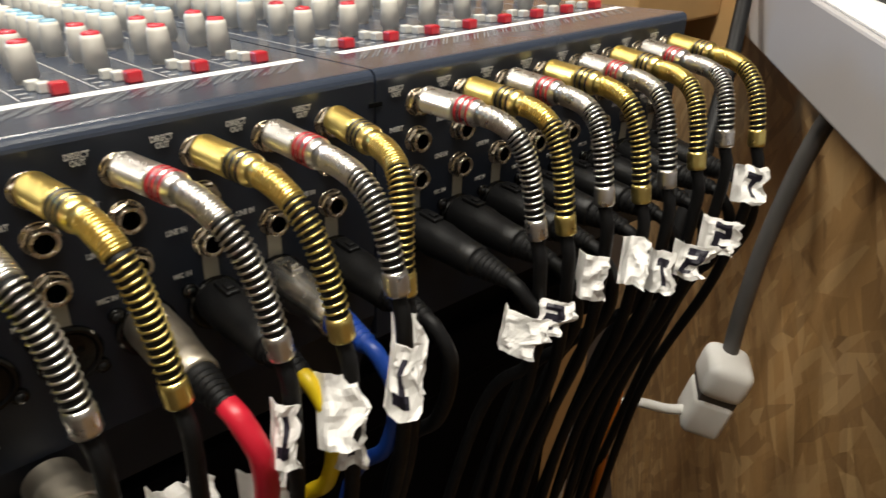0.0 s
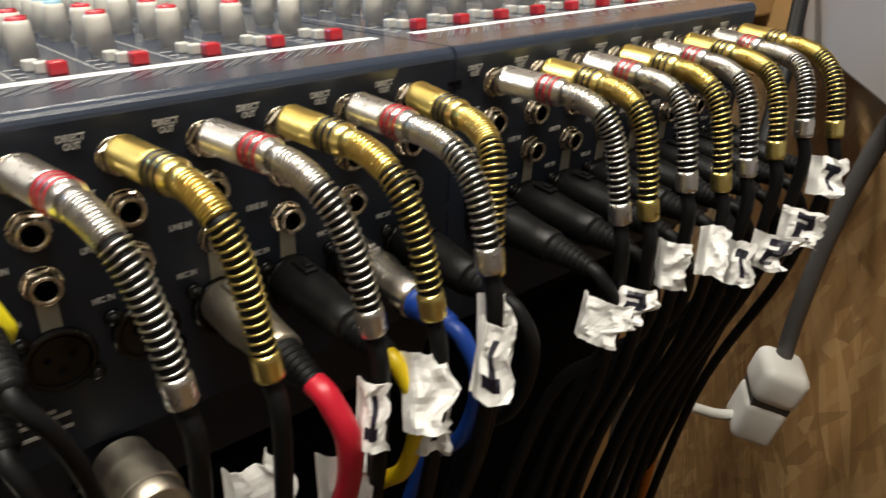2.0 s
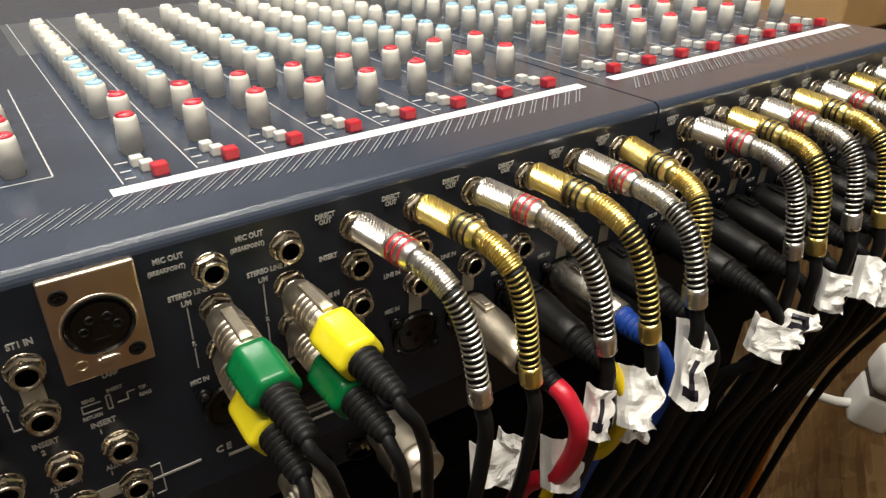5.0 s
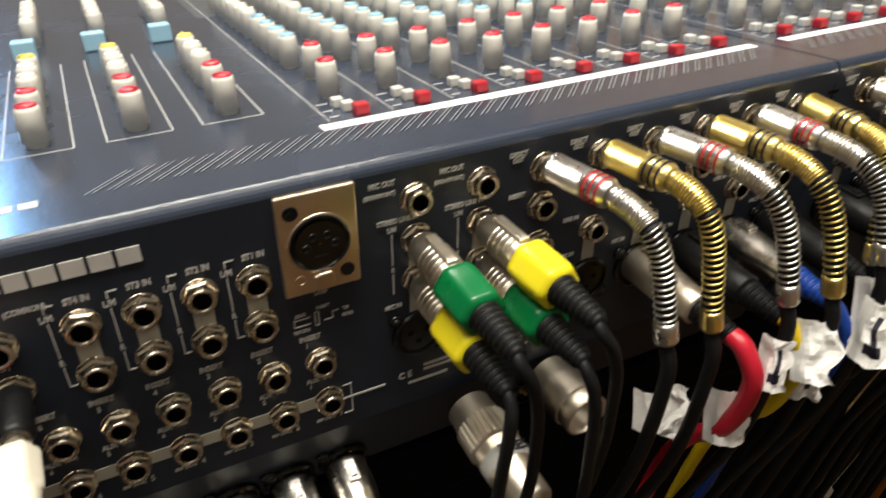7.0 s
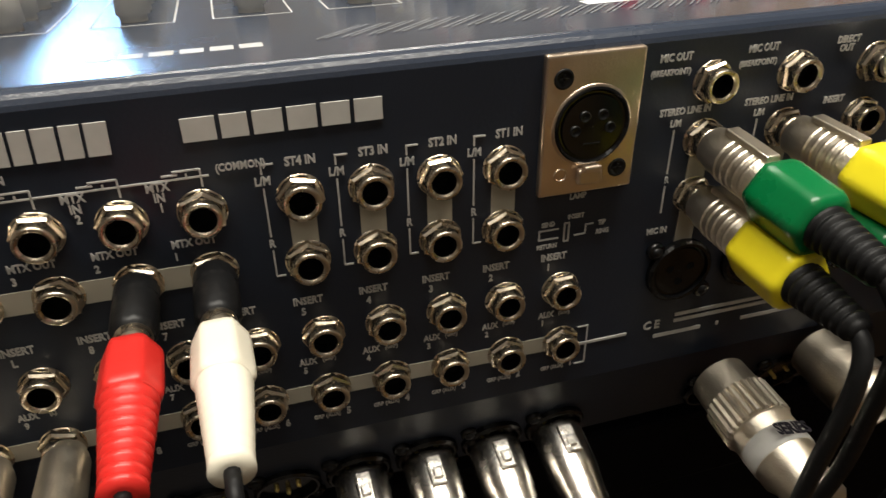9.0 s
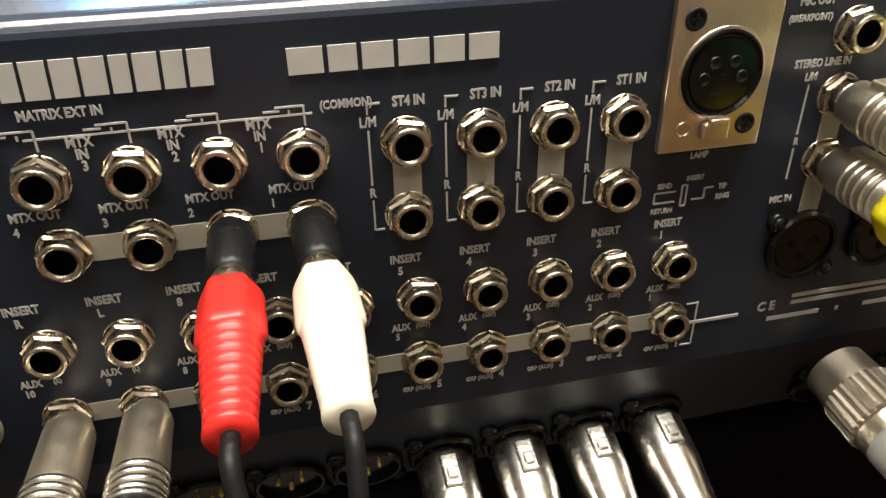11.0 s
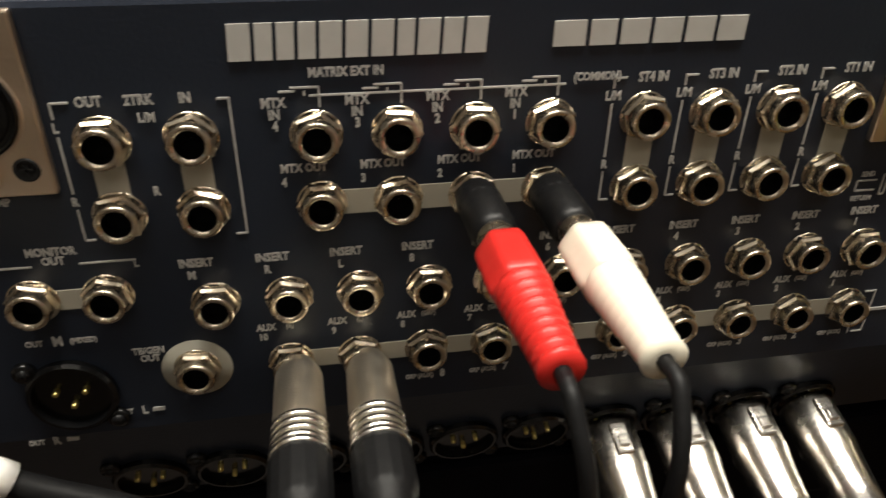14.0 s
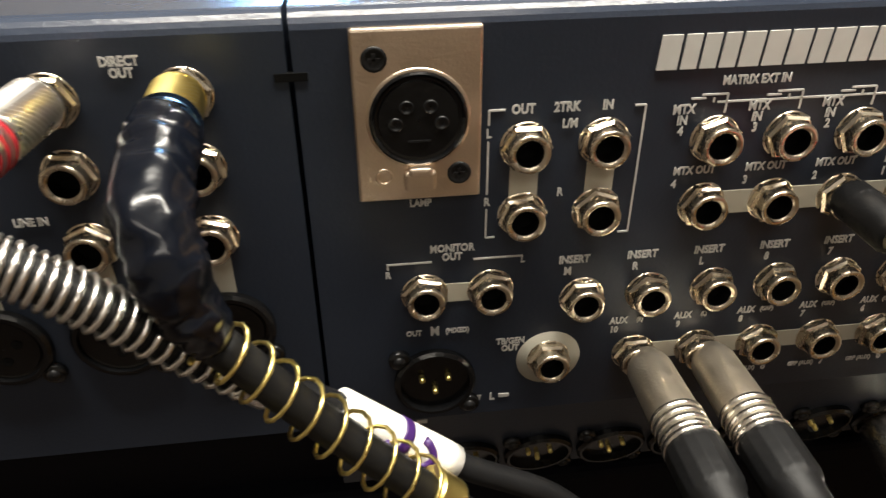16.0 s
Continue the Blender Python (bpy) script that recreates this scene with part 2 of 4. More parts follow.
def text_mesh(body, size, stretch=0.72, align="CENTER", material="print"):
    key = (body, size, stretch, align, material)
    if key not in TEXTS:
        cu = bpy.data.curves.new("lettering", "FONT")
        cu.body, cu.size, cu.align_x, cu.align_y, cu.extrude, cu.resolution_u = body, size, align, "CENTER", 0.00008, 2
        cu.space_line, cu.offset = 0.85, size * 0.034
        ob = new("lettering", cu)
        dg = bpy.context.evaluated_depsgraph_get()
        me = bpy.data.meshes.new_from_object(ob.evaluated_get(dg))
        bpy.data.objects.remove(ob)
        me.transform(Matrix.Diagonal((stretch, 1, 1, 1)))
        me.materials.clear()
        me.materials.append(M[material])
        TEXTS[key] = me
    return TEXTS[key]


def letter(x, z, body, size=0.0031, align="CENTER", stretch=0.72, material="print", name="printed_label"):
    size, stretch = round(size * 1.10, 5), round(stretch * 1.1, 3)
    return part(name, text_mesh(body, size, stretch, align, material), console, pose(x, -0.0004, z - 0.0017, 90))


# ---- room ----
# Walls and ceiling are unseen, added to bounce light and show in the metal.
def room():
    g = Geo().box(-3, 3, -3, 3, -0.05, 0)
    tagged(new("floor", g.mesh("floor", "floor")), "dark worn floor boards", "floor", kind="structure")
    g = Geo().box(-3, 3, -3, 3, 2.45, 2.55)
    tagged(new("ceiling", g.mesh("ceiling", "ceiling")), "unseen off-white ceiling added to bounce light", "ceiling", kind="structure")
    for nm, b in (("wall_north", (-3, 3, 3, 3.1)), ("wall_south", (-3, 3, -3.1, -3)), ("wall_east", (3, 3.1, -3, 3)), ("wall_west", (-3.1, -3, -3, 3))):
        g = Geo().box(*b, 0, 2.45)
        tagged(new(nm, g.mesh(nm, "wall")), "unseen warm beige wall added for bounce light and reflections", "wall", kind="structure")


room()


def table():
    t = thing("table", (0, 0, 0), "black table that carries the mixing console", "table")
    part("tabletop", Geo().box(-0.75, 0.47, 0.020, 0.85, 0.79, 0.832, bevel=0.003).mesh("tabletop", "table"), t)
    # Dark board added to stand for the shade under the console.
    part("shade_board", Geo().box(-0.74, 0.45, 0.03, 0.045, 0.05, 0.789).mesh("shade_board", "table"), t)
    leg = Geo().box(-0.025, 0.025, -0.025, 0.025, 0, 0.79, bevel=0.003).mesh("leg", "table")
    for x in (-0.68, 0.36):
        for y in (0.06, 0.78):
            part("leg", leg, t, (x, y, 0))


table()

SIDE = pose(0.415, -0.179, 0, 0, 0, 40.3)


def side_desk():
    d = thing("side_desk", SIDE, "grey laminate desk with a raw OSB front panel beside the console", "desk")
    part("osb_panel", Geo().box(-0.55, 1.20, -0.068, -0.05, 0, 0.945).mesh("osb_panel", "osb"), d, label="rough brown OSB board")
    part("desktop", Geo().box(-0.55, 0.62, -0.75, 0.0, 0.947, 1.003, bevel=0.002).mesh("desktop", "slab"), d, label="grey laminate top with a square edge")
    part("top_sheet", Geo().box(-0.55, 0.62, -0.75, -0.004, 1.0034, 1.0045).mesh("top_sheet", "slabtop"), d, label="worn white upper face")
    part("side_panel", Geo().box(0.60, 0.62, -0.75, -0.07, 0, 0.945).mesh("side_panel", "osb"), d)


side_desk()


def foam_mat():
    t = thing("foam_mat", SIDE @ pose(0, 0, 1.0047), "dark grey rumpled foam mat lying on the desk", "mat")
    rnd = random.Random(5)
    nx, ny = 110, 30
    vs, fs = [], []
    for i in range(nx):
        for j in range(ny):
            x = -0.5 + 1.10 * i / (nx - 1)
            edge = 0.010 * noise.noise((x * 30, 0, 3)) + 0.004 * rnd.uniform(-1, 1)
            y = -0.040 + edge - 0.5 * j / (ny - 1)
            h = 0.002 if j == 0 else 0.022 + 0.014 * noise.noise((x * 22, y * 22, 0)) + 0.008 * abs(noise.noise((x * 60, y * 60, 4)))
            vs.append((x, y, h))
    for i in range(nx - 1):
        for j in range(ny - 1):
            a = i * ny + j
            fs.append((a, a + 1, a + ny + 1, a + ny))
    o = len(vs)
    vs += [(x, y, 0) for x, y, h in vs]
    fs += [tuple(reversed([k + o for k in f])) for f in fs[:]]
    rim = [i * ny for i in range(nx)] + [(nx - 1) * ny + j for j in range(1, ny)] + [i * ny + ny - 1 for i in range(nx - 2, -1, -1)] + [j for j in range(ny - 2, 0, -1)]
    for a, b in zip(rim, rim[1:] + rim[:1]):
        fs.append((a, a + o, b + o, b))
    part("mat_sheet", Geo().add(vs, fs, True).mesh("mat_sheet", "foam"), t)


foam_mat()


def wood_rail():
    t = thing("wooden_rack", (0.60, 0.09, 0), "pale pine rack with a rail behind the console", "rack")
    part("rail", Geo().box(0.0, 0.13, 0.02, 0.85, 0.955, 0.998, bevel=0.003).mesh("rail", "pine"), t)
    part("block", Geo().box(0.02, 0.10, 0.06, 0.15, 0.85, 0.953, bevel=0.003).mesh("block", "pine"), t)
    part("back_board", Geo().box(0.132, 0.150, 0.0, 0.95, 0.90, 1.30, bevel=0.002).mesh("back_board", "pine"), t)
    # Black block put where there is only a dark gap between rack and desk.
    part("dark_gap_filler", Geo().box(0.1505, 0.30, -0.06, 0.10, 0.951, 1.35, bevel=0.002).mesh("dark_gap_filler", "table"), t, label="matt black block filling the dark gap beside the rack")
    part("post", Geo().box(0.03, 0.09, 0.75, 0.81, 0, 0.953, bevel=0.003).mesh("post", "pine"), t)
    part("post", Geo().box(0.03, 0.09, 0.07, 0.13, 0, 0.85, bevel=0.003).mesh("post", "pine"), t)


wood_rail()


def power_socket():
    t = thing("extension_socket", pose(0.562, -0.043, 0.711, 12, 0, 37), "white plastic mains connector hanging on a grey cable", "socket")
    part("plug", Geo().box(-0.021, 0.021, -0.018, 0.018, 0.004, 0.036, bevel=0.009).mesh("plug", "white"), t)
    part("coupler", Geo().box(-0.019, 0.019, -0.016, 0.016, -0.034, 0.002, bevel=0.006).mesh("coupler", "white"), t)
    part("skirt", Geo().box(-0.017, 0.017, -0.014, 0.014, 0.0, 0.006).mesh("skirt", "greycable"), t)
    c = thing("mains_cable", (0, 0, 0), "thick grey mains cable running down behind the desk edge", "cable")
    part("sheath", Geo().sweep(smooth_path([(0.60, -0.085, 1.0), (0.575, -0.062, 0.94), (0.572, -0.048, 0.86), (0.570, -0.044, 0.79), (0.573, -0.043, 0.743)]), 0.0062, 10).mesh("sheath", "greycable"), c)
    c = thing("mains_cable", (0, 0, 0), "thin white cable coming out of the mains connector", "cable")
    part("sheath", Geo().sweep(smooth_path([(0.563, -0.033, 0.687), (0.538, -0.022, 0.692), (0.512, 0.0, 0.698), (0.48, 0.02, 0.68), (0.47, 0.03, 0.5)]), 0.0042, 10).mesh("sheath", "white"), c)
    c = thing("orange_cable", (0, 0, 0), "orange cable hanging below the console", "cable")
    part("sheath", Geo().sweep(smooth_path([(0.483, -0.007, 0.73), (0.474, -0.010, 0.68), (0.466, -0.012, 0.60), (0.46, -0.01, 0.45)]), 0.0035, 8).mesh("sheath", "orangecable"), c)
    c = thing("black_cable", (0, 0, 0), "thick black cable behind the console's end", "cable")
    part("sheath", Geo().sweep(smooth_path([(0.70, 0.075, 1.0), (0.62, 0.035, 0.93), (0.565, 0.015, 0.85), (0.52, 0.015, 0.72), (0.5, 0.015, 0.5)]), 0.006, 10).mesh("sheath", "rubber"), c)


power_socket()

# ---- mixing console ----
XA = [0.0505 + 0.027 * k for k in range(8)]
XB = [0.2845 + 0.0262 * k for k in range(8)]
XC = [-0.2605 - 0.027 * k for k in range(8)]
ZD, ZI, ZL, ZX = 0.9877, 0.971, 0.953, 0.927
X0, X1, XS1, XS2, ZB, ZT = -0.485, 0.488, -0.2385, 0.2625, 0.847, 1.0024

console = thing("mixing_console", (0, 0, 0), "dark blue-grey audio mixing console with its rear sockets full of plugs", "mixer")


def slope(y):
    return ZT - 0.10 * y


FOLD = 0.8865


def under(z):
    """How far the turned-under lower strip lies behind the panel."""
    return max(0.0, (FOLD - z) * 0.34)


def chassis():
    for a, b, zb, fold in ((X0, XS1 - 0.0006, 0.886, 0.0), (XS1 + 0.0006, XS2 - 0.0006, ZB, FOLD), (XS2 + 0.0006, X1, 0.872, 0.0)):
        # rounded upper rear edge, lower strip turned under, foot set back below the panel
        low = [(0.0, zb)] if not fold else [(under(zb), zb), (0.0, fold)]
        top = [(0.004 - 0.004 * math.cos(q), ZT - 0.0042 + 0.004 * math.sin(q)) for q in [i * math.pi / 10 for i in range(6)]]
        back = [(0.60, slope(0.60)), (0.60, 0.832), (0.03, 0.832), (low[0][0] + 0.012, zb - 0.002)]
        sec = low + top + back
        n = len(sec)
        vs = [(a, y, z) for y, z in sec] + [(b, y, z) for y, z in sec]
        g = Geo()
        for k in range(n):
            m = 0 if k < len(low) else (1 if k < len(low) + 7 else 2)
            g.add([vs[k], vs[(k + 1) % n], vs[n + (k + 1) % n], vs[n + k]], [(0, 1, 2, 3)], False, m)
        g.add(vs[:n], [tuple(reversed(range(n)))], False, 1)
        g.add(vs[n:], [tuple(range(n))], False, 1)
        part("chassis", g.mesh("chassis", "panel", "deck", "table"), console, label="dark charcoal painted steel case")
    for x in (XS1, XS2):
        part("seam_slot", Geo().box(-0.0035, 0.0035, -0.0003, 0.001, -0.0009, 0.0009).mesh("seam_slot", "hole"), console, (x, 0, 0.9885))


chassis()


def socket_mesh():
    g = Geo()
    # hexagon nut with a chamfered face, threaded bush, hollow inside
    hexr = 0.0061
    g.lathe([(0.0060, 0.0), (0.0060, 0.0004), (0.0056, 0.0005)], 26, cap=False)
    g.lathe([(hexr, 0.0004), (hexr, 0.0019), (hexr * 0.90, 0.0026), (0.0052, 0.0026)], 6, smooth=False, cap=False)
    th = [(0.0048, 0.0024)]
    for i in range(3):
        th += [(0.0045, 0.0028 + i * 0.0007), (0.0048, 0.0031 + i * 0.0007)]
    th += [(0.0048, 0.0052), (0.0046, 0.0056), (0.0038, 0.0056), (0.0033, 0.0050)]
    g.lathe(th, 24, cap=False)
    g.lathe([(0.0033, 0.0050), (0.0033, 0.0036), (0.0033, 0.0006)], 24, slot=1, cap=False)
    g.lathe([(0.0033, 0.0006), (0.0001, 0.0006)], 24, slot=1, cap=False)
    return g.mesh("jack_socket", "nickel", "hole")


SOCKET = socket_mesh()
RND = random.Random(11)
DZ = -0.0017


def socket(x, z):
    part("jack_socket", SOCKET, console, pose(x, 0, z + DZ, 0, RND.uniform(0, 60), 0))


def flat(name, x0, x1, z0, z1, m="print", t=0.0003):
    part(name, Geo().box(x0, x1, -t, 0.0002, z0 + DZ, z1 + DZ).mesh(name, m), console)


W = 0.00022


def vline(x, z0, z1):
    flat("printed_line", x - W, x + W, z0, z1)


def hline(x0, x1, z):
    flat("printed_line", x0, x1, z - W, z + W)


def female_mesh():
    g = Geo()
    g.lathe([(0.0112, 0.0002), (0.0112, 0.0018), (0.0104, 0.0026), (0.0094, 0.0026), (0.0092, 0.0012), (0.0085, 0.0010), (0.0083, 0.0016), (0.0002, 0.0016)], 32, smooth=False, cap=False)
    for a in (20, 160, 270):
        x, z = 0.0038 * math.cos(radians(a)), 0.0038 * math.sin(radians(a))
        g.lathe([(0.0013, 0.0018), (0.0009, 0.0018), (0.0002, 0.0017)], 10, 1, Matrix.Translation((x, 0, z)), cap=False)
    for sx, sz in EARS:
        g.lathe([(0.0030, 0.0002), (0.0030, 0.0016), (0.0026, 0.002), (0.0002, 0.002)], 12, 0, Matrix.Translation((sx, 0, sz)), cap=False)
    return g.mesh("xlr_socket", "gloss", "hole")


def male_mesh():
    g = Geo()
    g.lathe([(0.0112, 0.0002), (0.0112, 0.0018), (0.0104, 0.0026), (0.0096, 0.0026), (0.0093, 0.0004), (0.0002, 0.0004)], 32, smooth=False, cap=False)
    for sx, sz in EARS:
        g.lathe([(0.0030, 0.0002), (0.0030, 0.0016), (0.0026, 0.002), (0.0002, 0.002)], 12, 0, Matrix.Translation((sx, 0, sz)), cap=False)
    return g.mesh("xlr_socket", "gloss")


EARS = ((-0.0095, 0.0088), (0.0095, -0.0088))
FEMALE, MALE = female_mesh(), male_mesh()
SCREW = Geo().lathe([(0.0017, 0.0018), (0.0016, 0.0025), (0.0002, 0.0028)], 12, cap=False).mesh("screw", "black")
PIN = Geo().lathe([(0.0008, 0.0003), (0.0008, 0.0022), (0.0005, 0.0026), (0.0001, 0.0026)], 10, cap=False).mesh("pin", "gold")


def xlr_socket(x, z, male, tilt=0):
    p = part("xlr_socket", MALE if male else FEMALE, console, pose(x, under(z) if tilt else 0, z, tilt), "black plastic socket")
    for sx, sz in EARS:
        part("screw", SCREW, p, (sx, 0, sz))
    if male:
        for px, pz in ((-0.0036, 0.0018), (0.0036, 0.0018), (0.0, -0.0026)):
            part("pin", PIN, p, (px, 0, pz))


CONTACT = Geo().lathe([(0.0016, 0.0033), (0.0015, 0.0038), (0.0012, 0.0038), (0.0011, 0.0035), (0.0002, 0.0035)], 14, cap=False).mesh("contact", "black")


def lamp_socket(x0):
    """The upright metal plate with its four-hole lamp socket."""
    cx, cz = x0 + 0.0138, 0.9788
    g = Geo()
    bm = bmesh.new()
    bmesh.ops.create_cube(bm, size=1)
    for v in bm.verts:
        v.co = (v.co.x * 0.0278, v.co.y * 0.0026 - 0.0013, v.co.z * 0.0395)
    bmesh.ops.bevel(bm, geom=list(bm.edges), offset=0.0006, segments=2, profile=0.5, affect="EDGES")
    bm.verts.index_update()
    g.add([v.co[:] for v in bm.verts], [[v.index for v in f.verts] for f in bm.faces], False)
    g.lathe([(0.0115, 0.0026), (0.0113, 0.0030), (0.0106, 0.0029)], 36, cap=False)
    bm.free()
    p = part("lamp_socket", g.mesh("lamp_socket", "brass"), console, (cx, 0, cz), "satin brass plate with a four-hole lamp socket")
    g = Geo().lathe([(0.0099, 0.0027), (0.0099, 0.0033), (0.0094, 0.0036), (0.0088, 0.0030), (0.0082, 0.0029), (0.0080, 0.0034), (0.0002, 0.0034)], 36, smooth=False, cap=False)
    me = g.mesh("insert", "gloss", "hole")
    me.transform(Matrix.Diagonal((1.09, 1, 1.09, 1)))
    part("insert", me, p, label="black plastic insert")
    for x, z in ((-0.0026, 0.0030), (0.0026, 0.0030), (-0.0050, -0.0008), (0.0050, -0.0008)):
        part("contact", CONTACT, p, (x, 0, z))
    part("key_mark", Geo().box(-0.0024, 0.0024, -0.0037, -0.0033, -0.0050, -0.0046).mesh("key_mark", "black"), p)
    for x, z in ((-0.0090, 0.0135), (0.0090, -0.0135)):
        g = Geo().lathe([(0.0028, 0.0027), (0.0026, 0.0030), (0.0020, 0.0030), (0.0018, 0.0028), (0.0002, 0.0028)], 16, cap=False)
        g.box(-0.0013, 0.0013, -0.0031, -0.0027, -0.0003, 0.0003).box(-0.0003, 0.0003, -0.0031, -0.0027, -0.0013, 0.0013)
        part("screw", g.mesh("screw", "black"), p, (x, 0, z))
    g = Geo().box(-0.0036, 0.0036, -0.0050, -0.0026, -0.0165, -0.0118, bevel=0.0008).box(-0.0026, 0.0026, -0.0062, -0.0040, -0.0124, -0.0104, bevel=0.0006)
    part("latch", g.mesh("latch", "brass"), p, label="small metal release latch")
    g = Geo()
    ring = [(-0.0080 + 0.0018 * math.cos(a), -0.0027, -0.0135 + 0.0018 * math.sin(a)) for a in [i * math.pi / 8 for i in range(17)]]
    g.sweep(ring, 0.0003, 6, cap=False)
    part("emboss", g.mesh("emboss", "brass"), p)


lamp_socket(0.0)
lamp_socket(-0.2260)
letter(0.013, 0.9585, "LAMP", 0.0024)
letter(-0.212, 0.9585, "LAMP", 0.0024)


# ---- master section sockets and lettering ----
XST = [-0.0095 - 0.018 * k for k in range(4)]
for k, x in enumerate(XST):
    flat("link_plate", x - 0.0034, x + 0.0034, 0.952, 0.971, "beige")
    socket(x, 0.971), socket(x, 0.952)
    letter(x + 0.001, 0.9805, "ST%d IN" % (k + 1), 0.0030)
    letter(x - 0.0085, 0.9762, "L/M", 0.0029)
    letter(x - 0.0085, 0.9585, "R", 0.0029)
    hline(x - 0.0085, x - 0.0055, 0.9805), vline(x - 0.0085, 0.9780, 0.9808)
    vline(x - 0.0085, 0.9605, 0.9742), vline(x - 0.0085, 0.9485, 0.9565), hline(x - 0.0085, x - 0.0062, 0.9485)
XM = [-0.087 - 0.0183 * k for k in range(4)]
flat("link_plate", XM[3], XM[0], 0.9498, 0.9562, "beige")
hline(XM[3] - 0.001, XM[0] + 0.003, 0.9797)
for k, x in enumerate(XM):
    socket(x, 0.9705), socket(x, 0.953)
    letter(x - 0.0089, 0.9756, "MTX\nIN\n%d" % (k + 1), 0.0029)
    letter(x - 0.0035, 0.9625, "MTX OUT", 0.0027)
    letter(x - 0.0082, 0.9590, "%d" % (k + 1), 0.0027)
    vline(x + 0.0012, 0.9770, 0.9816), hline(x - 0.0050, x + 0.0012, 0.9816), vline(x - 0.002, 0.9797, 0.9808), hline(x - 0.0075, x - 0.0040, 0.9808)
letter(XM[0] + 0.0105, 0.9812, "(COMMON)", 0.0025)
letter(-0.1345, 0.9848, "MATRIX EXT IN", 0.0027)
XI = [0.0100 - 0.018 * k for k in range(11)]
XU = [0.0115 - 0.0183 * k for k in range(10)]
flat("link_plate", XU[9], XU[0], 0.9036, 0.9092, "beige")
for k, x in enumerate(XI):
    socket(x, 0.9272)
    tag = "1 2 3 4 5 6 7 8 L R M".split()[k]
    letter(x - 0.003, 0.9392, "INSERT", 0.0029)
    letter(x - 0.0045, 0.9357, tag, 0.0029)
for k, x in enumerate(XU):
    socket(x, 0.9064)
    letter(x - 0.0055, 0.9180, "AUX", 0.0027)
    letter(x + 0.0005, 0.9180, "(GRP)" if k < 8 else ("(L)" if k == 8 else "(R)"), 0.0018)
    letter(x - 0.0065, 0.9150, "%d" % (k + 1), 0.0026)
    if k < 8:
        letter(x - 0.002, 0.8962, "GRP (AUX)", 0.0019)
        letter(x + 0.0045, 0.8965, "%d" % (k + 1), 0.0033)
hline(XU[0] + 0.006, XU[0] + 0.0095, 0.9105), vline(XU[0] + 0.0095, 0.8955, 0.9108), hline(XU[0] + 0.006, XU[0] + 0.0095, 0.8955)
flat("printed_bar", XU[0] + 0.006, XU[0] + 0.024, 0.9030, 0.9040)
# two-track, monitor, talkback
for x in (-0.1875, -0.1690):
    flat("link_plate", x - 0.0034, x + 0.0034, 0.9535, 0.9715, "beige")
    socket(x, 0.9715), socket(x, 0.9535)
letter(-0.1885, 0.9805, "OUT", 0.0029), letter(-0.1785, 0.9805, "2TRK", 0.0029), letter(-0.1690, 0.9805, "IN", 0.0029)
letter(-0.1775, 0.9765, "L/M", 0.0027), letter(-0.1785, 0.9590, "R", 0.0027)
letter(-0.1962, 0.9750, "L", 0.0027), letter(-0.1962, 0.9575, "R", 0.0027)
vline(-0.1600, 0.9465, 0.9800), hline(-0.1625, -0.1600, 0.9800), hline(-0.1625, -0.1600, 0.9465)
vline(-0.1962, 0.9595, 0.9730), vline(-0.1962, 0.9770, 0.9805), hline(-0.1962, -0.1925, 0.9805), vline(-0.1962, 0.9475, 0.9555), hline(-0.1962, -0.1940, 0.9475)
flat("link_plate", -0.2115, -0.1945, 0.9290, 0.9345, "beige")
socket(-0.2115, 0.932), socket(-0.1945, 0.932)
letter(-0.2045, 0.9440, "MONITOR\nOUT", 0.0027), letter(-0.2205, 0.9385, "R", 0.0025), letter(-0.1865, 0.9405, "L", 0.0025)
hline(-0.2205, -0.2095, 0.9415), hline(-0.1990, -0.1865, 0.9415), vline(-0.2205, 0.9400, 0.9418)
part("socket_ring", Geo().lathe([(0.0090, 0.0), (0.0090, 0.0003), (0.0001, 0.0003)], 36, cap=False).mesh("socket_ring", "beige"), console, (-0.1775, 0, 0.907 + DZ))
socket(-0.1775, 0.907)
letter(-0.1885, 0.9130, "TB/GEN\nOUT", 0.0026)
xlr_socket(-0.2092, 0.9008, True)
letter(-0.2145, 0.9195, "OUT", 0.0022), letter(-0.2090, 0.9197, "M", 0.0036), letter(-0.2030, 0.9195, "(MIXED)", 0.0020)
letter(-0.1980, 0.8945, "OUT", 0.0022), letter(-0.1930, 0.8945, "L", 0.0034), flat("printed_bar", -0.1910, -0.1880, 0.8938, 0.8950)
letter(-0.2220, 0.8870, "OUT", 0.0022), letter(-0.2170, 0.8870, "R", 0.0034), flat("printed_bar", -0.2145, -0.2115, 0.8864, 0.8876)
# insert wiring diagram
letter(0.0045, 0.9505, "SEND", 0.0019), letter(0.0130, 0.9520, "INSERT", 0.0018), letter(0.0045, 0.9432, "RETURN", 0.0019), letter(0.0215, 0.9485, "TIP", 0.0020), letter(0.0220, 0.9455, "RING", 0.0020)
hline(0.002, 0.008, 0.9485), vline(0.002, 0.9455, 0.9485), hline(0.002, 0.008, 0.9455), vline(0.0098, 0.9440, 0.9500), vline(0.0112, 0.9440, 0.9500), hline(0.0098, 0.0112, 0.9500), hline(0.0098, 0.0112, 0.9440), hline(0.0130, 0.0165, 0.9455), vline(0.0165, 0.9455, 0.9485), hline(0.0165, 0.0190, 0.9485)
# approval marks and small print that cannot be read
letter(0.0445, 0.9050, "C E", 0.0042, stretch=0.8)
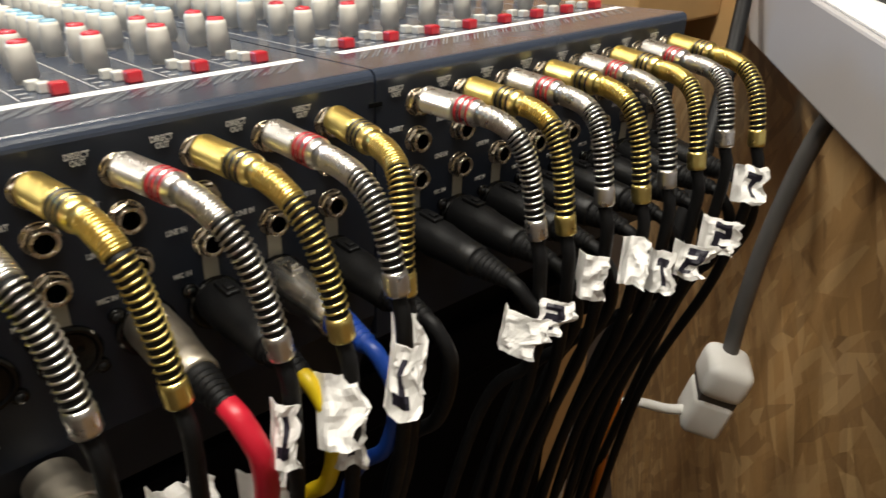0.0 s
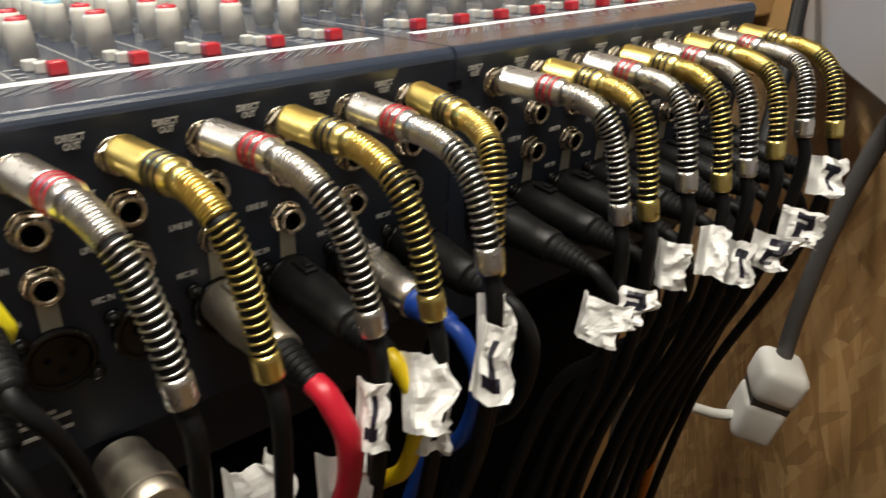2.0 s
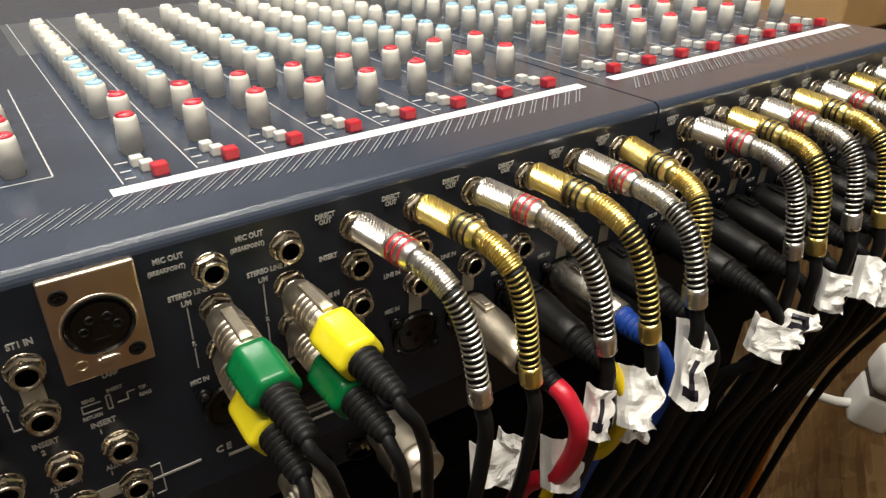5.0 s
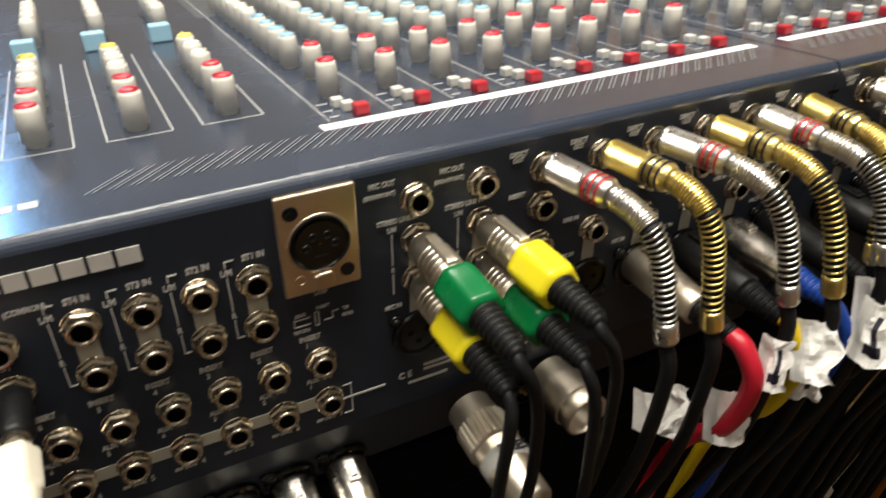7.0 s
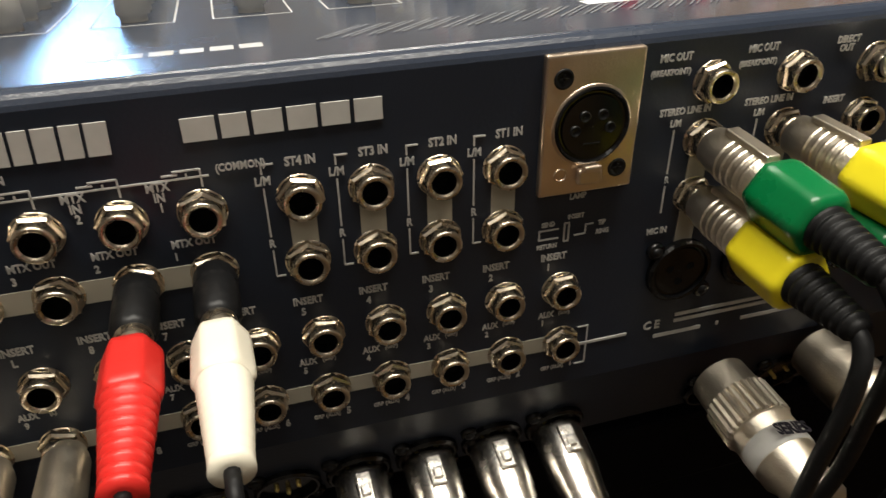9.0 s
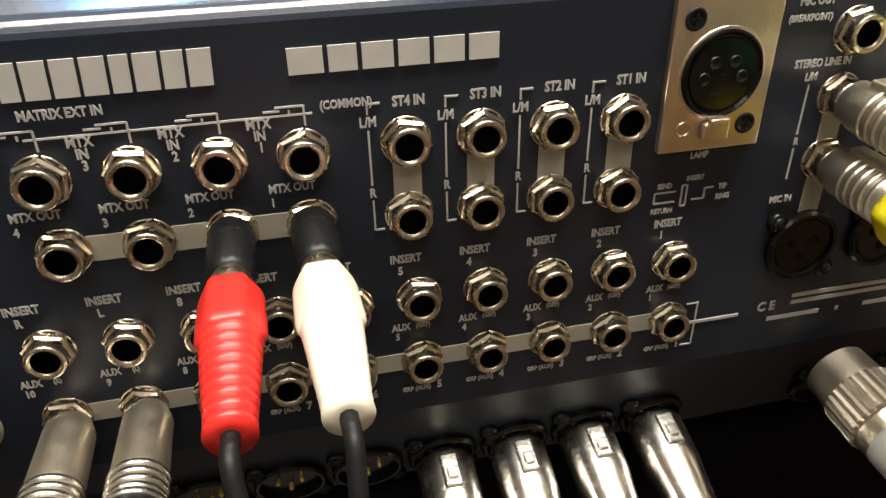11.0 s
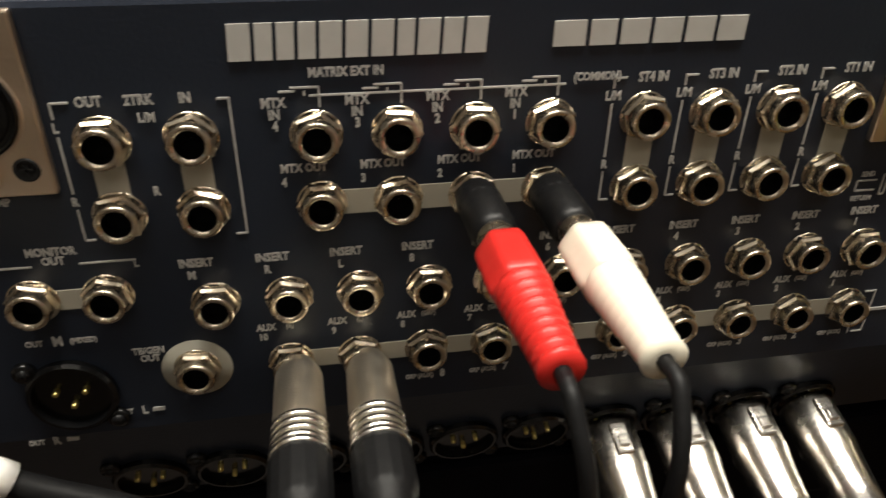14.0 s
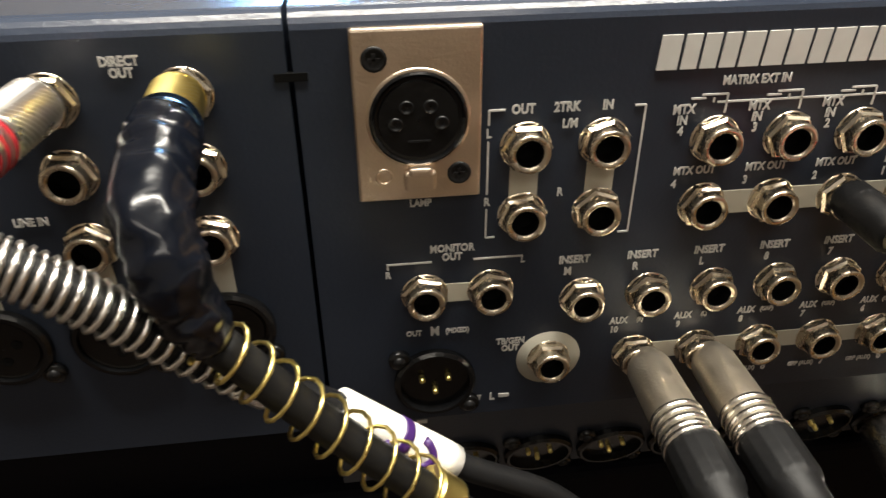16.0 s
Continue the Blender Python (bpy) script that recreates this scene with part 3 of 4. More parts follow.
for z, a, b in ((0.9075, 0.053, 0.100), (0.9050, 0.053, 0.104), (0.9000, 0.046, 0.064), (0.9000, 0.070, 0.071), (0.9000, 0.080, 0.104)):
    flat("printed_bar", a, b, z - 0.0007, z + 0.0007)


def brand_blocks(x0, x1, z0, z1, widths, slant):
    """Plain pale blocks where the maker's marks stand."""
    u = (x1 - x0) / (sum(widths) + 0.16 * (len(widths) - 1))
    x = x0
    for i, w in enumerate(widths):
        a, wide, tall = x, w * u, z1 - z0

        def bar(g, u0, u1, v0, v1):
            q = [(u0, v0), (u1, v0), (u1, v1), (u0, v1)]
            vs = [(a + p * wide + slant * r * tall, y, z0 + r * tall) for y in (-0.0004, 0.0002) for p, r in q]
            g.add(vs, [(0, 1, 2, 3), (1, 0, 4, 5), (2, 1, 5, 6), (3, 2, 6, 7), (0, 3, 7, 4)], False)
        g = Geo()
        bar(g, 0, 1, 0, 1)
        part("brand_mark", g.mesh("brand_mark", "brandprint"), console)
        x += wide + 0.16 * u


brand_blocks(-0.1590, -0.1035, 0.9862, 0.9940, [0.9, 0.7, 0.7, 0.7, 0.9, 0.9, 0.9, 0.7, 0.9, 0.8, 0.9], 0.06)
brand_blocks(-0.0880, -0.0415, 0.9868, 0.9925, [1.1, 0.9, 1.0, 1.0, 1.0, 1.0], 0.0)

# ---- channel sockets and lettering ----
for group_x in (XA, XB, XC):
    for k, x in enumerate(group_x):
        stereo = group_x is XA and k < 2
        socket(x, ZD), socket(x, ZI), socket(x, ZL)
        flat("link_plate", x - 0.0030, x + 0.0030, ZX, ZI if stereo else ZL, "beige")
        if stereo:
            letter(x - 0.0125, 0.9955, "MIC OUT", 0.0027), letter(x - 0.0135, 0.9915, "(BREAKPOINT)", 0.0021)
            letter(x - 0.0070, 0.9800, "STEREO LINE IN", 0.0026), letter(x - 0.0095, 0.9765, "L/M", 0.0026), letter(x - 0.0095, 0.9590, "R", 0.0026)
            vline(x - 0.0095, 0.9610, 0.9745), vline(x - 0.0095, 0.9480, 0.9570), letter(x - 0.010, 0.9420, "MIC IN", 0.0026)
        else:
            letter(x - 0.0115, 0.9940, "DIRECT\nOUT", 0.0026)
            letter(x - 0.0112, 0.9775, "INSERT", 0.0026), letter(x - 0.0112, 0.9600, "LINE IN", 0.0026), letter(x - 0.0112, 0.9420, "MIC IN", 0.0026)
        xlr_socket(x, ZX - 0.0025, False)
XO = [0.0170 - 0.0240 * k for k in range(10)]
for x in XO + [0.082, 0.112]:
    xlr_socket(x, 0.8580, True, 18.8)


# ---- console deck ----
def on_deck(x, y, h=0.0):
    return pose(x, y, slope(y) + h, -math.degrees(math.atan(0.10)))


def deck_rect(name, x0, x1, y0, y1, m, h=0.0003):
    cx, cy = (x0 + x1) / 2, (y0 + y1) / 2
    part(name, Geo().box(x0 - cx, x1 - cx, y0 - cy, y1 - cy, -0.0004, h).mesh(name, m), console, on_deck(cx, cy))


def knob_mesh():
    n = 24
    g = Geo()
    up = Matrix.Rotation(radians(-90), 4, "X")
    g.lathe([(0.0042, 0.0), (0.0042, 0.0018), (0.0053, 0.0020), (0.0047, 0.0118), (0.0044, 0.0130), (0.0038, 0.0134)], n, xf=up, wobble=lambda i, d: 0.965 if (i % 2 and 0.002 < d < 0.012) else 1, cap=False)
    me = g.mesh("knob", "knob")
    me.transform(Matrix.Diagonal((0.97, 0.97, 1.16, 1)))
    return me


def cap_mesh(m):
    up = Matrix.Rotation(radians(-90), 4, "X")
    g = Geo().lathe([(0.0039, 0.0132), (0.0038, 0.0139), (0.0032, 0.0143), (0.0001, 0.0144)], 20, xf=up, cap=False)
    g.box(-0.0005, 0.0005, 0.0, 0.0038, 0.0142, 0.0147)
    me = g.mesh("cap", m)
    me.transform(Matrix.Diagonal((0.97, 0.97, 1.16, 1)))
    return me


KNOB = knob_mesh()
CAPS = {c: cap_mesh(c) for c in ("capred", "capblue", "capyellow", "knob")}
BUTTON = Geo().box(-0.0024, 0.0024, -0.0024, 0.0024, 0, 0.0040, bevel=0.0006).mesh("button", "button")
REDBUTTON = Geo().box(-0.0030, 0.0030, -0.0030, 0.0030, 0, 0.0048, bevel=0.0008).mesh("button", "redbutton")


def knob(x, y, c):
    k = part("knob", KNOB, console, on_deck(x, y) @ pose(0, 0, 0, 0, 0, RND.uniform(-150, 150)))
    part("cap", CAPS[c], k)


ROWS = [(0.083, "capred"), (0.115, "capred"), (0.141, "capblue"), (0.160, "capblue"), (0.179, "capblue"), (0.198, "capblue"), (0.221, "knob"), (0.240, "knob"), (0.259, "knob"), (0.278, "knob"), (0.300, "knob"), (0.322, "knob")]
for xs, a, b in ((XA, 0.032, 0.2555), (XB, 0.275, 0.484)):
    deck_rect("strip_field", a, b, 0.0485, 0.42, "stripgrey", 0.0001)
    deck_rect("scribble_strip", a, b, 0.0405, 0.0478, "whiteprint", 0.0002)
    g = Geo()
    for i in range(int((b - a + (0.07 if xs is XA else -0.01)) / 0.0068)):
        x = a - (0.085 if xs is XA else 0.003) + i * 0.0068
        for q in (0, 0.0022):
            vs = [(x + q, 0.024, 0), (x + q + 0.0006, 0.024, 0), (x + q + 0.0146, 0.0390, 0), (x + q + 0.0140, 0.0390, 0)]
            g.add([(u, v, slope(v) + 0.0005) for u, v, w in vs], [(0, 1, 2, 3)], False)
    part("printed_hatching", g.mesh("printed_hatching", "hatchprint"), console, kind="stuff")
    for k, x in enumerate(xs):
        deck_rect("printed_line", x - 0.0133, x - 0.0128, 0.049, 0.42, "print", 0.0003)
        for y, c in ROWS:
            knob(x - 0.002 + (0.004 if c == "capred" and y > 0.1 else 0), y, c)
        part("button", REDBUTTON, console, on_deck(x + 0.001, 0.0525))
        part("button", BUTTON, console, on_deck(x - 0.002, 0.0600))
        part("button", BUTTON, console, on_deck(x - 0.004, 0.0670))
        for y, w in ((0.054, 0.004), (0.062, 0.004), (0.072, 0.005)):
            deck_rect("printed_bar", x - 0.0115, x - 0.0115 + w, y, y + 0.0012, "print", 0.0003)
for k, x in enumerate((0.0055, -0.0300, -0.0655, -0.1010, -0.1365, -0.1720)):
    for y, c in ((0.084, "capred"), (0.106, "capred"), (0.132, "knob"), (0.152, "knob"), (0.172, "capyellow")):
        knob(x, y, c)
    for s in (-0.012, 0.012):
        deck_rect("printed_line", x + s - 0.0003, x + s + 0.0003, 0.074, 0.22, "print", 0.0003)
    deck_rect("printed_line", x - 0.012, x + 0.012, 0.0735, 0.0742, "print", 0.0003)
    part("button", Geo().box(-0.006, 0.006, -0.005, 0.005, 0, 0.010, bevel=0.001).mesh("button", "capblue"), console, on_deck(x - 0.004, 0.245), "pale blue square button")
    for y in (0.275, 0.297, 0.319, 0.341):
        knob(x, y, "knob")


for i in range(6):
    deck_rect("brand_mark", -0.108 + i * 0.0072, -0.108 + i * 0.0072 + 0.0058, 0.0225, 0.0280, "print", 0.0003)


# ---- plugs ----
def knurl(i, d):
    return 1.0 if (i + int(d * 1250 + 0.3)) % 2 else 0.94


def hexagon(i, d):
    """A six-sided outline with eased corners, for 36 steps round."""
    a = radians(i * 10) % radians(60) - radians(30)
    return min(1.0, 0.895 / math.cos(a))


BARREL = {}


def barrel(kind):
    if kind not in BARREL:
        g = Geo()
        g.lathe([(0.0040, 0.0), (0.0054, 0.0002), (0.0057, 0.0014)] + [(0.0057, 0.0016 + 0.0008 * i) for i in range(21)] + [(0.0056, 0.0184), (0.0053, 0.0187)], 44, smooth=False, cap=False, wobble=lambda i, d: knurl(i, d) if 0.0015 < d < 0.0178 else 1)
        g.lathe([(0.0053, 0.0187), (0.0056, 0.0190), (0.0056, 0.0275), (0.0050, 0.0288), (0.0045, 0.0296)], 32, cap=False)
        BARREL[kind] = g.mesh("barrel", kind)
    return BARREL[kind]


BANDS = {k: Geo().lathe([(0.0054, 0.0), (0.0058, 0.0002), (0.0058, 0.0011), (0.0054, 0.0013)], 32, cap=False).mesh("band", m) for k, m in (("silver", "redband"), ("gold", "blackband"))}


def aim(p, d):
    """A pose at p whose -y points along d."""
    d = Vector(d).normalized()
    return Matrix.Translation(p) @ Vector((0, -1, 0)).rotation_difference(d).to_matrix().to_4x4()


def spring_plug(x, z, kind, end, down, label, lean=None):
    p = thing("jack_plug", (x, -0.0060, z), label, "plug", "jack plugs in the direct outputs")
    o = Vector((x, -0.0060, z))
    end = Vector(end) - o
    tip = Vector((end.x * 0.35 if lean is None else lean, -0.0290, 0.0008))
    part("barrel", barrel(kind), p, aim((0, 0, 0), tip))
    for d in (0.0196, 0.0226, 0.0256):
        part("band", BANDS[kind], p, aim((0, 0, 0), tip) @ Matrix.Translation((0, -d, 0)), "red lacquer band" if kind == "silver" else "black lacquer band")
    path = bezier(tip, tip + Vector((end.x * 0.15, -0.026, 0.0015)), end + Vector((-end.x * 0.1, 0.006, 0.026)), end, 26)
    n = len(path)
    elbow, run = path[:9], path[8:]
    part("elbow", Geo().sweep(elbow, lambda t: 0.0044 - 0.0005 * min(1, t * 4), 16).mesh("elbow", kind), p)
    part("core", Geo().sweep(run, 0.0037, 12).mesh("core", "rubber"), p, label="black cable core inside the spring")
    wire = coil(elbow[1:], lambda t: 0.0043 - 0.0002 * t, 13, 12) + coil(run, lambda t: 0.0042 - 0.0004 * t, 18, 13)[6:]
    part("spring", Geo().sweep(wire, 0.00044, 6).mesh("spring", kind), p, label="wire spring, tight at the bend and open below")
    d = (path[-1] - path[-3]).normalized()
    g = Geo().sweep([path[-1] + d * (-0.0045 + 0.0011 * i) for i in range(9)], lambda t: 0.0038 if t in (0, 1) else (0.0045 if round(t * 8) % 2 else 0.00435), 20)
    part("sleeve", g.mesh("sleeve", kind), p)
    pts = [path[-1] + d * 0.004] + [Vector(q) - o for q in down]
    part("cable", Geo().sweep(smooth_path(pts), 0.0030, 9).mesh("cable", "rubber"), p, label="black cable")


def fall(e, dx=0.0):
    e = Vector(e)
    return [e + Vector((0.001, -0.004, -0.022)), e + Vector((dx * 0.4, 0.004, -0.085)), e + Vector((dx, 0.035, -0.19)), e + Vector((dx, 0.055, -0.36))]


ENDS_A = [(0.119, -0.063, 0.946), (0.145, -0.060, 0.940), (0.176, -0.066, 0.946), (0.196, -0.070, 0.946), (0.216, -0.073, 0.957), (0.227, -0.064, 0.948)]
ENDS_B = [(0.294, -0.065, 0.949), (0.310, -0.067, 0.947), (0.333, -0.068, 0.954), (0.360, -0.069, 0.948), (0.378, -0.070, 0.951), (0.400, -0.071, 0.955), (0.421, -0.072, 0.962), (0.449, -0.075, 0.957)]
TXT = {"silver": "chrome jack plug with red bands and a spring relief", "gold": "gold jack plug with black bands and a spring relief"}
for i, e in enumerate(ENDS_A):
    k = "gold" if i % 2 else "silver"
    spring_plug(XA[i + 2], ZD + 0.001, k, e, fall(e, 0.004 * i), TXT[k])
for i, e in enumerate(ENDS_B):
    k = "gold" if i % 2 else "silver"
    spring_plug(XB[i], ZD + 0.001, k, e, fall(e, 0.03 - 0.004 * i), TXT[k])


def boot_plug(x, z, color, tilt, drop):
    p = thing("jack_plug", aim((x, -0.006, z), tilt), "nickel jack plug with a " + color + " hexagonal boot and black strain relief", "plug", "stereo input plugs")
    g = Geo().lathe([(0.0040, 0.0), (0.0058, 0.0004), (0.0058, 0.0030), (0.0064, 0.0040), (0.0066, 0.0230), (0.0060, 0.0240)], 24, cap=False)
    for i in range(5):
        d = 0.0085 + i * 0.0026
        g.lathe([(0.0066, d), (0.0069, d + 0.0004), (0.0069, d + 0.0010), (0.0066, d + 0.0014)], 24, cap=False)
    part("barrel", g.mesh("barrel", "nickel2"), p)
    part("clip", Geo().box(-0.0022, 0.0022, -0.022, -0.005, 0.0062, 0.0082, bevel=0.0006).mesh("clip", "nickel2"), p)
    g = Geo().lathe([(0.0070, 0.0232), (0.0088, 0.0238), (0.0093, 0.0262), (0.0091, 0.0405), (0.0084, 0.0424), (0.0060, 0.0428)], 36, wobble=hexagon)
    part("boot", g.mesh("boot", color), p, label=color + " plastic boot")
    prof = [(0.0058, 0.0415)]
    for i in range(8):
        r = 0.0060 - 0.00028 * i
        prof += [(r, 0.0425 + i * 0.0024), (r, 0.0437 + i * 0.0024), (r - 0.0011, 0.0440 + i * 0.0024), (r - 0.0011, 0.0447 + i * 0.0024)]
    prof += [(0.0028, 0.0625)]
    part("strain_relief", Geo().lathe(prof, 18).mesh("strain_relief", "rubber"), p)
    pts = [(0, -0.058, 0), (0, -0.064, -0.003), (drop * 0.4, -0.067, -0.014), (drop * 0.8, -0.066, -0.040), (drop, -0.062, -0.090), (drop, -0.040, -0.22)]
    part("cable", Geo().sweep(smooth_path(pts), 0.0023, 9).mesh("cable", "rubber"), p)


boot_plug(XA[0], ZI + DZ, "green", (0.045, -1, -0.07), 0.012)
boot_plug(XA[0], ZL + DZ, "yellow", (0.0, -1, -0.01), -0.004)
boot_plug(XA[1], ZI + DZ, "yellow", (0.10, -1, -0.05), 0.013)
boot_plug(XA[1], ZL + DZ, "green", (0.03, -1, 0.01), 0.006)


def rca_plug(x, color, m, drop):
    p = thing("adapter_plug", aim((x, -0.004, 0.9525), (0.01, -1, 0.0)), color + " phono plug on a black jack adapter", "plug", "matrix output plugs")
    g = Geo().lathe([(0.0040, 0), (0.0050, 0.0003), (0.0053, 0.0010), (0.0054, 0.0060), (0.0054, 0.0062), (0.0054, 0.0180), (0.0045, 0.0195), (0.0036, 0.0200)], 32, cap=False, wobble=lambda i, d: knurl(i, d))
    part("adapter", g.mesh("adapter", "black"), p, label="black knurled adapter")
    part("collar", Geo().lathe([(0.0040, 0.0195), (0.0042, 0.0202), (0.0042, 0.0255), (0.0036, 0.0262)], 20).mesh("collar", "nickel"), p)
    g = Geo().lathe([(0.0046, 0.0254), (0.0062, 0.0260), (0.0065, 0.0280), (0.0067, 0.0385), (0.0066, 0.0405), (0.0056, 0.0415)], 36, wobble=hexagon)
    prof = [(0.0057, 0.0412)]
    for i in range(8):
        r = 0.0058 - 0.0002 * i
        prof += [(r, 0.0418 + i * 0.0027), (r, 0.0433 + i * 0.0027), (r - (0.0010 if m == "red" else 0.00015), 0.0436 + i * 0.0027), (r - (0.0010 if m == "red" else 0.00015), 0.0443 + i * 0.0027)]
    prof += [(0.0043, 0.0634), (0.0044, 0.0650), (0.0020, 0.0652)]
    g.lathe(prof, 20)
    part("boot", g.mesh("boot", m), p, label=color + " ribbed plastic boot")
    pts = [(0, -0.065, 0), (0, -0.072, -0.002), (drop * 0.4, -0.078, -0.020), (drop, -0.070, -0.060), (drop * 1.3, -0.045, -0.12), (drop * 1.3, -0.03, -0.25)]
    part("cable", Geo().sweep(smooth_path(pts), 0.0016, 9).mesh("cable", "rubber"), p)


rca_plug(XM[1], "red", "red", 0.006)
rca_plug(XM[0], "white", "cream", -0.003)


def fat_plug(x):
    p = thing("jack_plug", aim((x + 0.0018, -0.004, 0.9052), (0.0, -1, 0.0)) @ Matrix.Scale(0.93, 4), "satin nickel jack plug with a black rubber sleeve", "plug", "aux output plugs")
    g = Geo().lathe([(0.0042, 0), (0.0050, 0.0004), (0.0052, 0.0022), (0.0060, 0.0030), (0.0066, 0.0050), (0.0070, 0.0230), (0.0072, 0.0240), (0.0072, 0.0340)], 32, cap=False)
    part("barrel", g.mesh("barrel", "nickel2"), p)
    for d in (0.0246, 0.0270, 0.0294, 0.0318):
        part("groove", Geo().lathe([(0.0071, d), (0.0075, d + 0.0003), (0.0075, d + 0.0014), (0.0071, d + 0.0017)], 32, cap=False).mesh("groove", "shellchrome"), p)
    part("end_ring", Geo().lathe([(0.0071, 0.0338), (0.0078, 0.0341), (0.0079, 0.0352), (0.0074, 0.0358), (0.0066, 0.0358)], 32, cap=False).mesh("end_ring", "shellchrome"), p)
    part("sleeve", Geo().lathe([(0.0066, 0.0354), (0.0076, 0.0360), (0.0078, 0.0375), (0.0077, 0.0490), (0.0072, 0.0510), (0.0064, 0.0520), (0.0060, 0.0580), (0.0040, 0.0640), (0.0030, 0.0645)], 48, wobble=lambda i, d: 0.955 if i % 3 == 0 and d < 0.0505 else 1).mesh("sleeve", "rubber"), p)
    pts = [(0, -0.062, 0), (0, -0.072, -0.003), (0.002, -0.084, -0.025), (0.003, -0.080, -0.08), (0.003, -0.06, -0.2)]
    part("cable", Geo().sweep(smooth_path(pts), 0.0030, 9).mesh("cable", "rubber"), p)


fat_plug(XU[8]), fat_plug(XU[9])


def xlr_plug(x, z, body, cable, tilt, label, boot="rubber", group="", drop=0.0, y=-0.0026):
    p = thing("xlr_plug", aim((x, y, z), tilt), label, "plug", group)
    g = Geo().lathe([(0.0088, 0.0), (0.0090, 0.0006), (0.0090, 0.0170), (0.0084, 0.0200), (0.0076, 0.0300), (0.0074, 0.0380), (0.0066, 0.0390)], 30)
    part("shell", g.mesh("shell", body), p)
    part("latch", Geo().box(-0.0028, 0.0028, -0.0140, -0.0030, 0.0082, 0.0104, bevel=0.0007).box(-0.0016, 0.0016, -0.0120, -0.0080, 0.0100, 0.0114, bevel=0.0005).mesh("latch", body), p)
    prof = [(0.0064, 0.0380)]
    for i in range(7):
        r = 0.0062 - 0.00036 * i
        prof += [(r, 0.0400 + i * 0.0026), (r, 0.0413 + i * 0.0026), (r - 0.0009, 0.0417 + i * 0.0026), (r - 0.0009, 0.0424 + i * 0.0026)]
    part("strain_relief", Geo().lathe(prof, 18).mesh("strain_relief", boot), p)
    pts = [(0, -0.056, 0), (0.001, -0.063, -0.003), (0.004 + drop * 0.3, -0.069, -0.018), (0.006 + drop, -0.062, -0.050), (0.003 + drop, -0.038, -0.10), (0.0, -0.012, -0.30)]
    part("cable", Geo().sweep(smooth_path(pts), 0.0042 if cable == "redcable" else 0.0032, 10).mesh("cable", cable), p)


for k in range(4):
    xlr_plug(XO[k], 0.8562, "shellchrome", "rubber", (0, -1, -0.27), "chrome XLR plug in a lower output socket", group="output plugs", y=0.0070)


def wide_plug(at, tilt, opened):
    p = thing("xlr_plug", aim(at, tilt), "wide satin nickel cable connector with a fluted ring", "plug")
    g = Geo().lathe([(0.0100, -0.010), (0.0104, 0.0), (0.0116, 0.0006), (0.0118, 0.0125), (0.0110, 0.0132)], 84, smooth=False, cap=False, wobble=lambda i, d: 0.93 if i % 3 == 0 and d > 0 and not opened else 1.0)
    part("ring", g.mesh("ring", "nickel2"), p, label="fluted metal ring")
    if opened:
        part("shell", Geo().lathe([(0.0108, 0.0132), (0.0108, 0.0200), (0.0100, 0.0204), (0.0096, 0.0200), (0.0094, 0.0060), (0.0001, 0.0060)], 36, cap=False).mesh("shell", "nickel2"), p)
        return
    part("shell", Geo().lathe([(0.0110, 0.0132), (0.0107, 0.0140), (0.0104, 0.0300), (0.0088, 0.0330), (0.0086, 0.0420), (0.0070, 0.0440)], 36).mesh("shell", "nickel2"), p)
    part("band", Geo().lathe([(0.0106, 0.0185), (0.01085, 0.0187), (0.0107, 0.0255), (0.0105, 0.0257)], 36, cap=False).mesh("band", "brandprint"), p, label="pale printed label band")
    m = text_mesh("SERIES", 0.0062, 0.8, "CENTER", "ink")
    part("lettering", m, p, pose(0.0016, -0.0222, 0.01092, 0, 0, 0) @ pose(0, 0, 0, 0, 14, 0))
    pts = [(0, -0.042, 0), (0, -0.052, -0.003), (0.003, -0.060, -0.02), (0.004, -0.055, -0.08), (0.004, -0.03, -0.25)]
    part("cable", Geo().sweep(smooth_path(pts), 0.0036, 9).mesh("cable", "rubber"), p)


wide_plug((0.072, -0.016, 0.8765), (0.02, -1, -0.10), False)
wide_plug((0.116, -0.012, 0.8762), (0.05, -1, -0.05), True)
xlr_plug(XA[4], ZX, "nickel2", "redcable", (0.03, -1, -0.02), "satin nickel XLR plug with a red cable")
xlr_plug(XA[5], ZX, "black", "yellowcable", (0.02, -1, -0.02), "black XLR plug with a yellow cable")
xlr_plug(XA[6], ZX, "shellchrome", "bluecable", (0.02, -1, -0.02), "chrome XLR plug with a blue boot and cable", boot="bluecable")
xlr_plug(XA[7], ZX, "black", "rubber", (0.02, -1, -0.02), "black XLR plug with a black cable", group="microphone plugs")
for x in XB:
    xlr_plug(x, ZX, "black", "rubber", (0.05, -1, -0.04), "black XLR plug with a black cable", group="microphone plugs", drop=0.01)


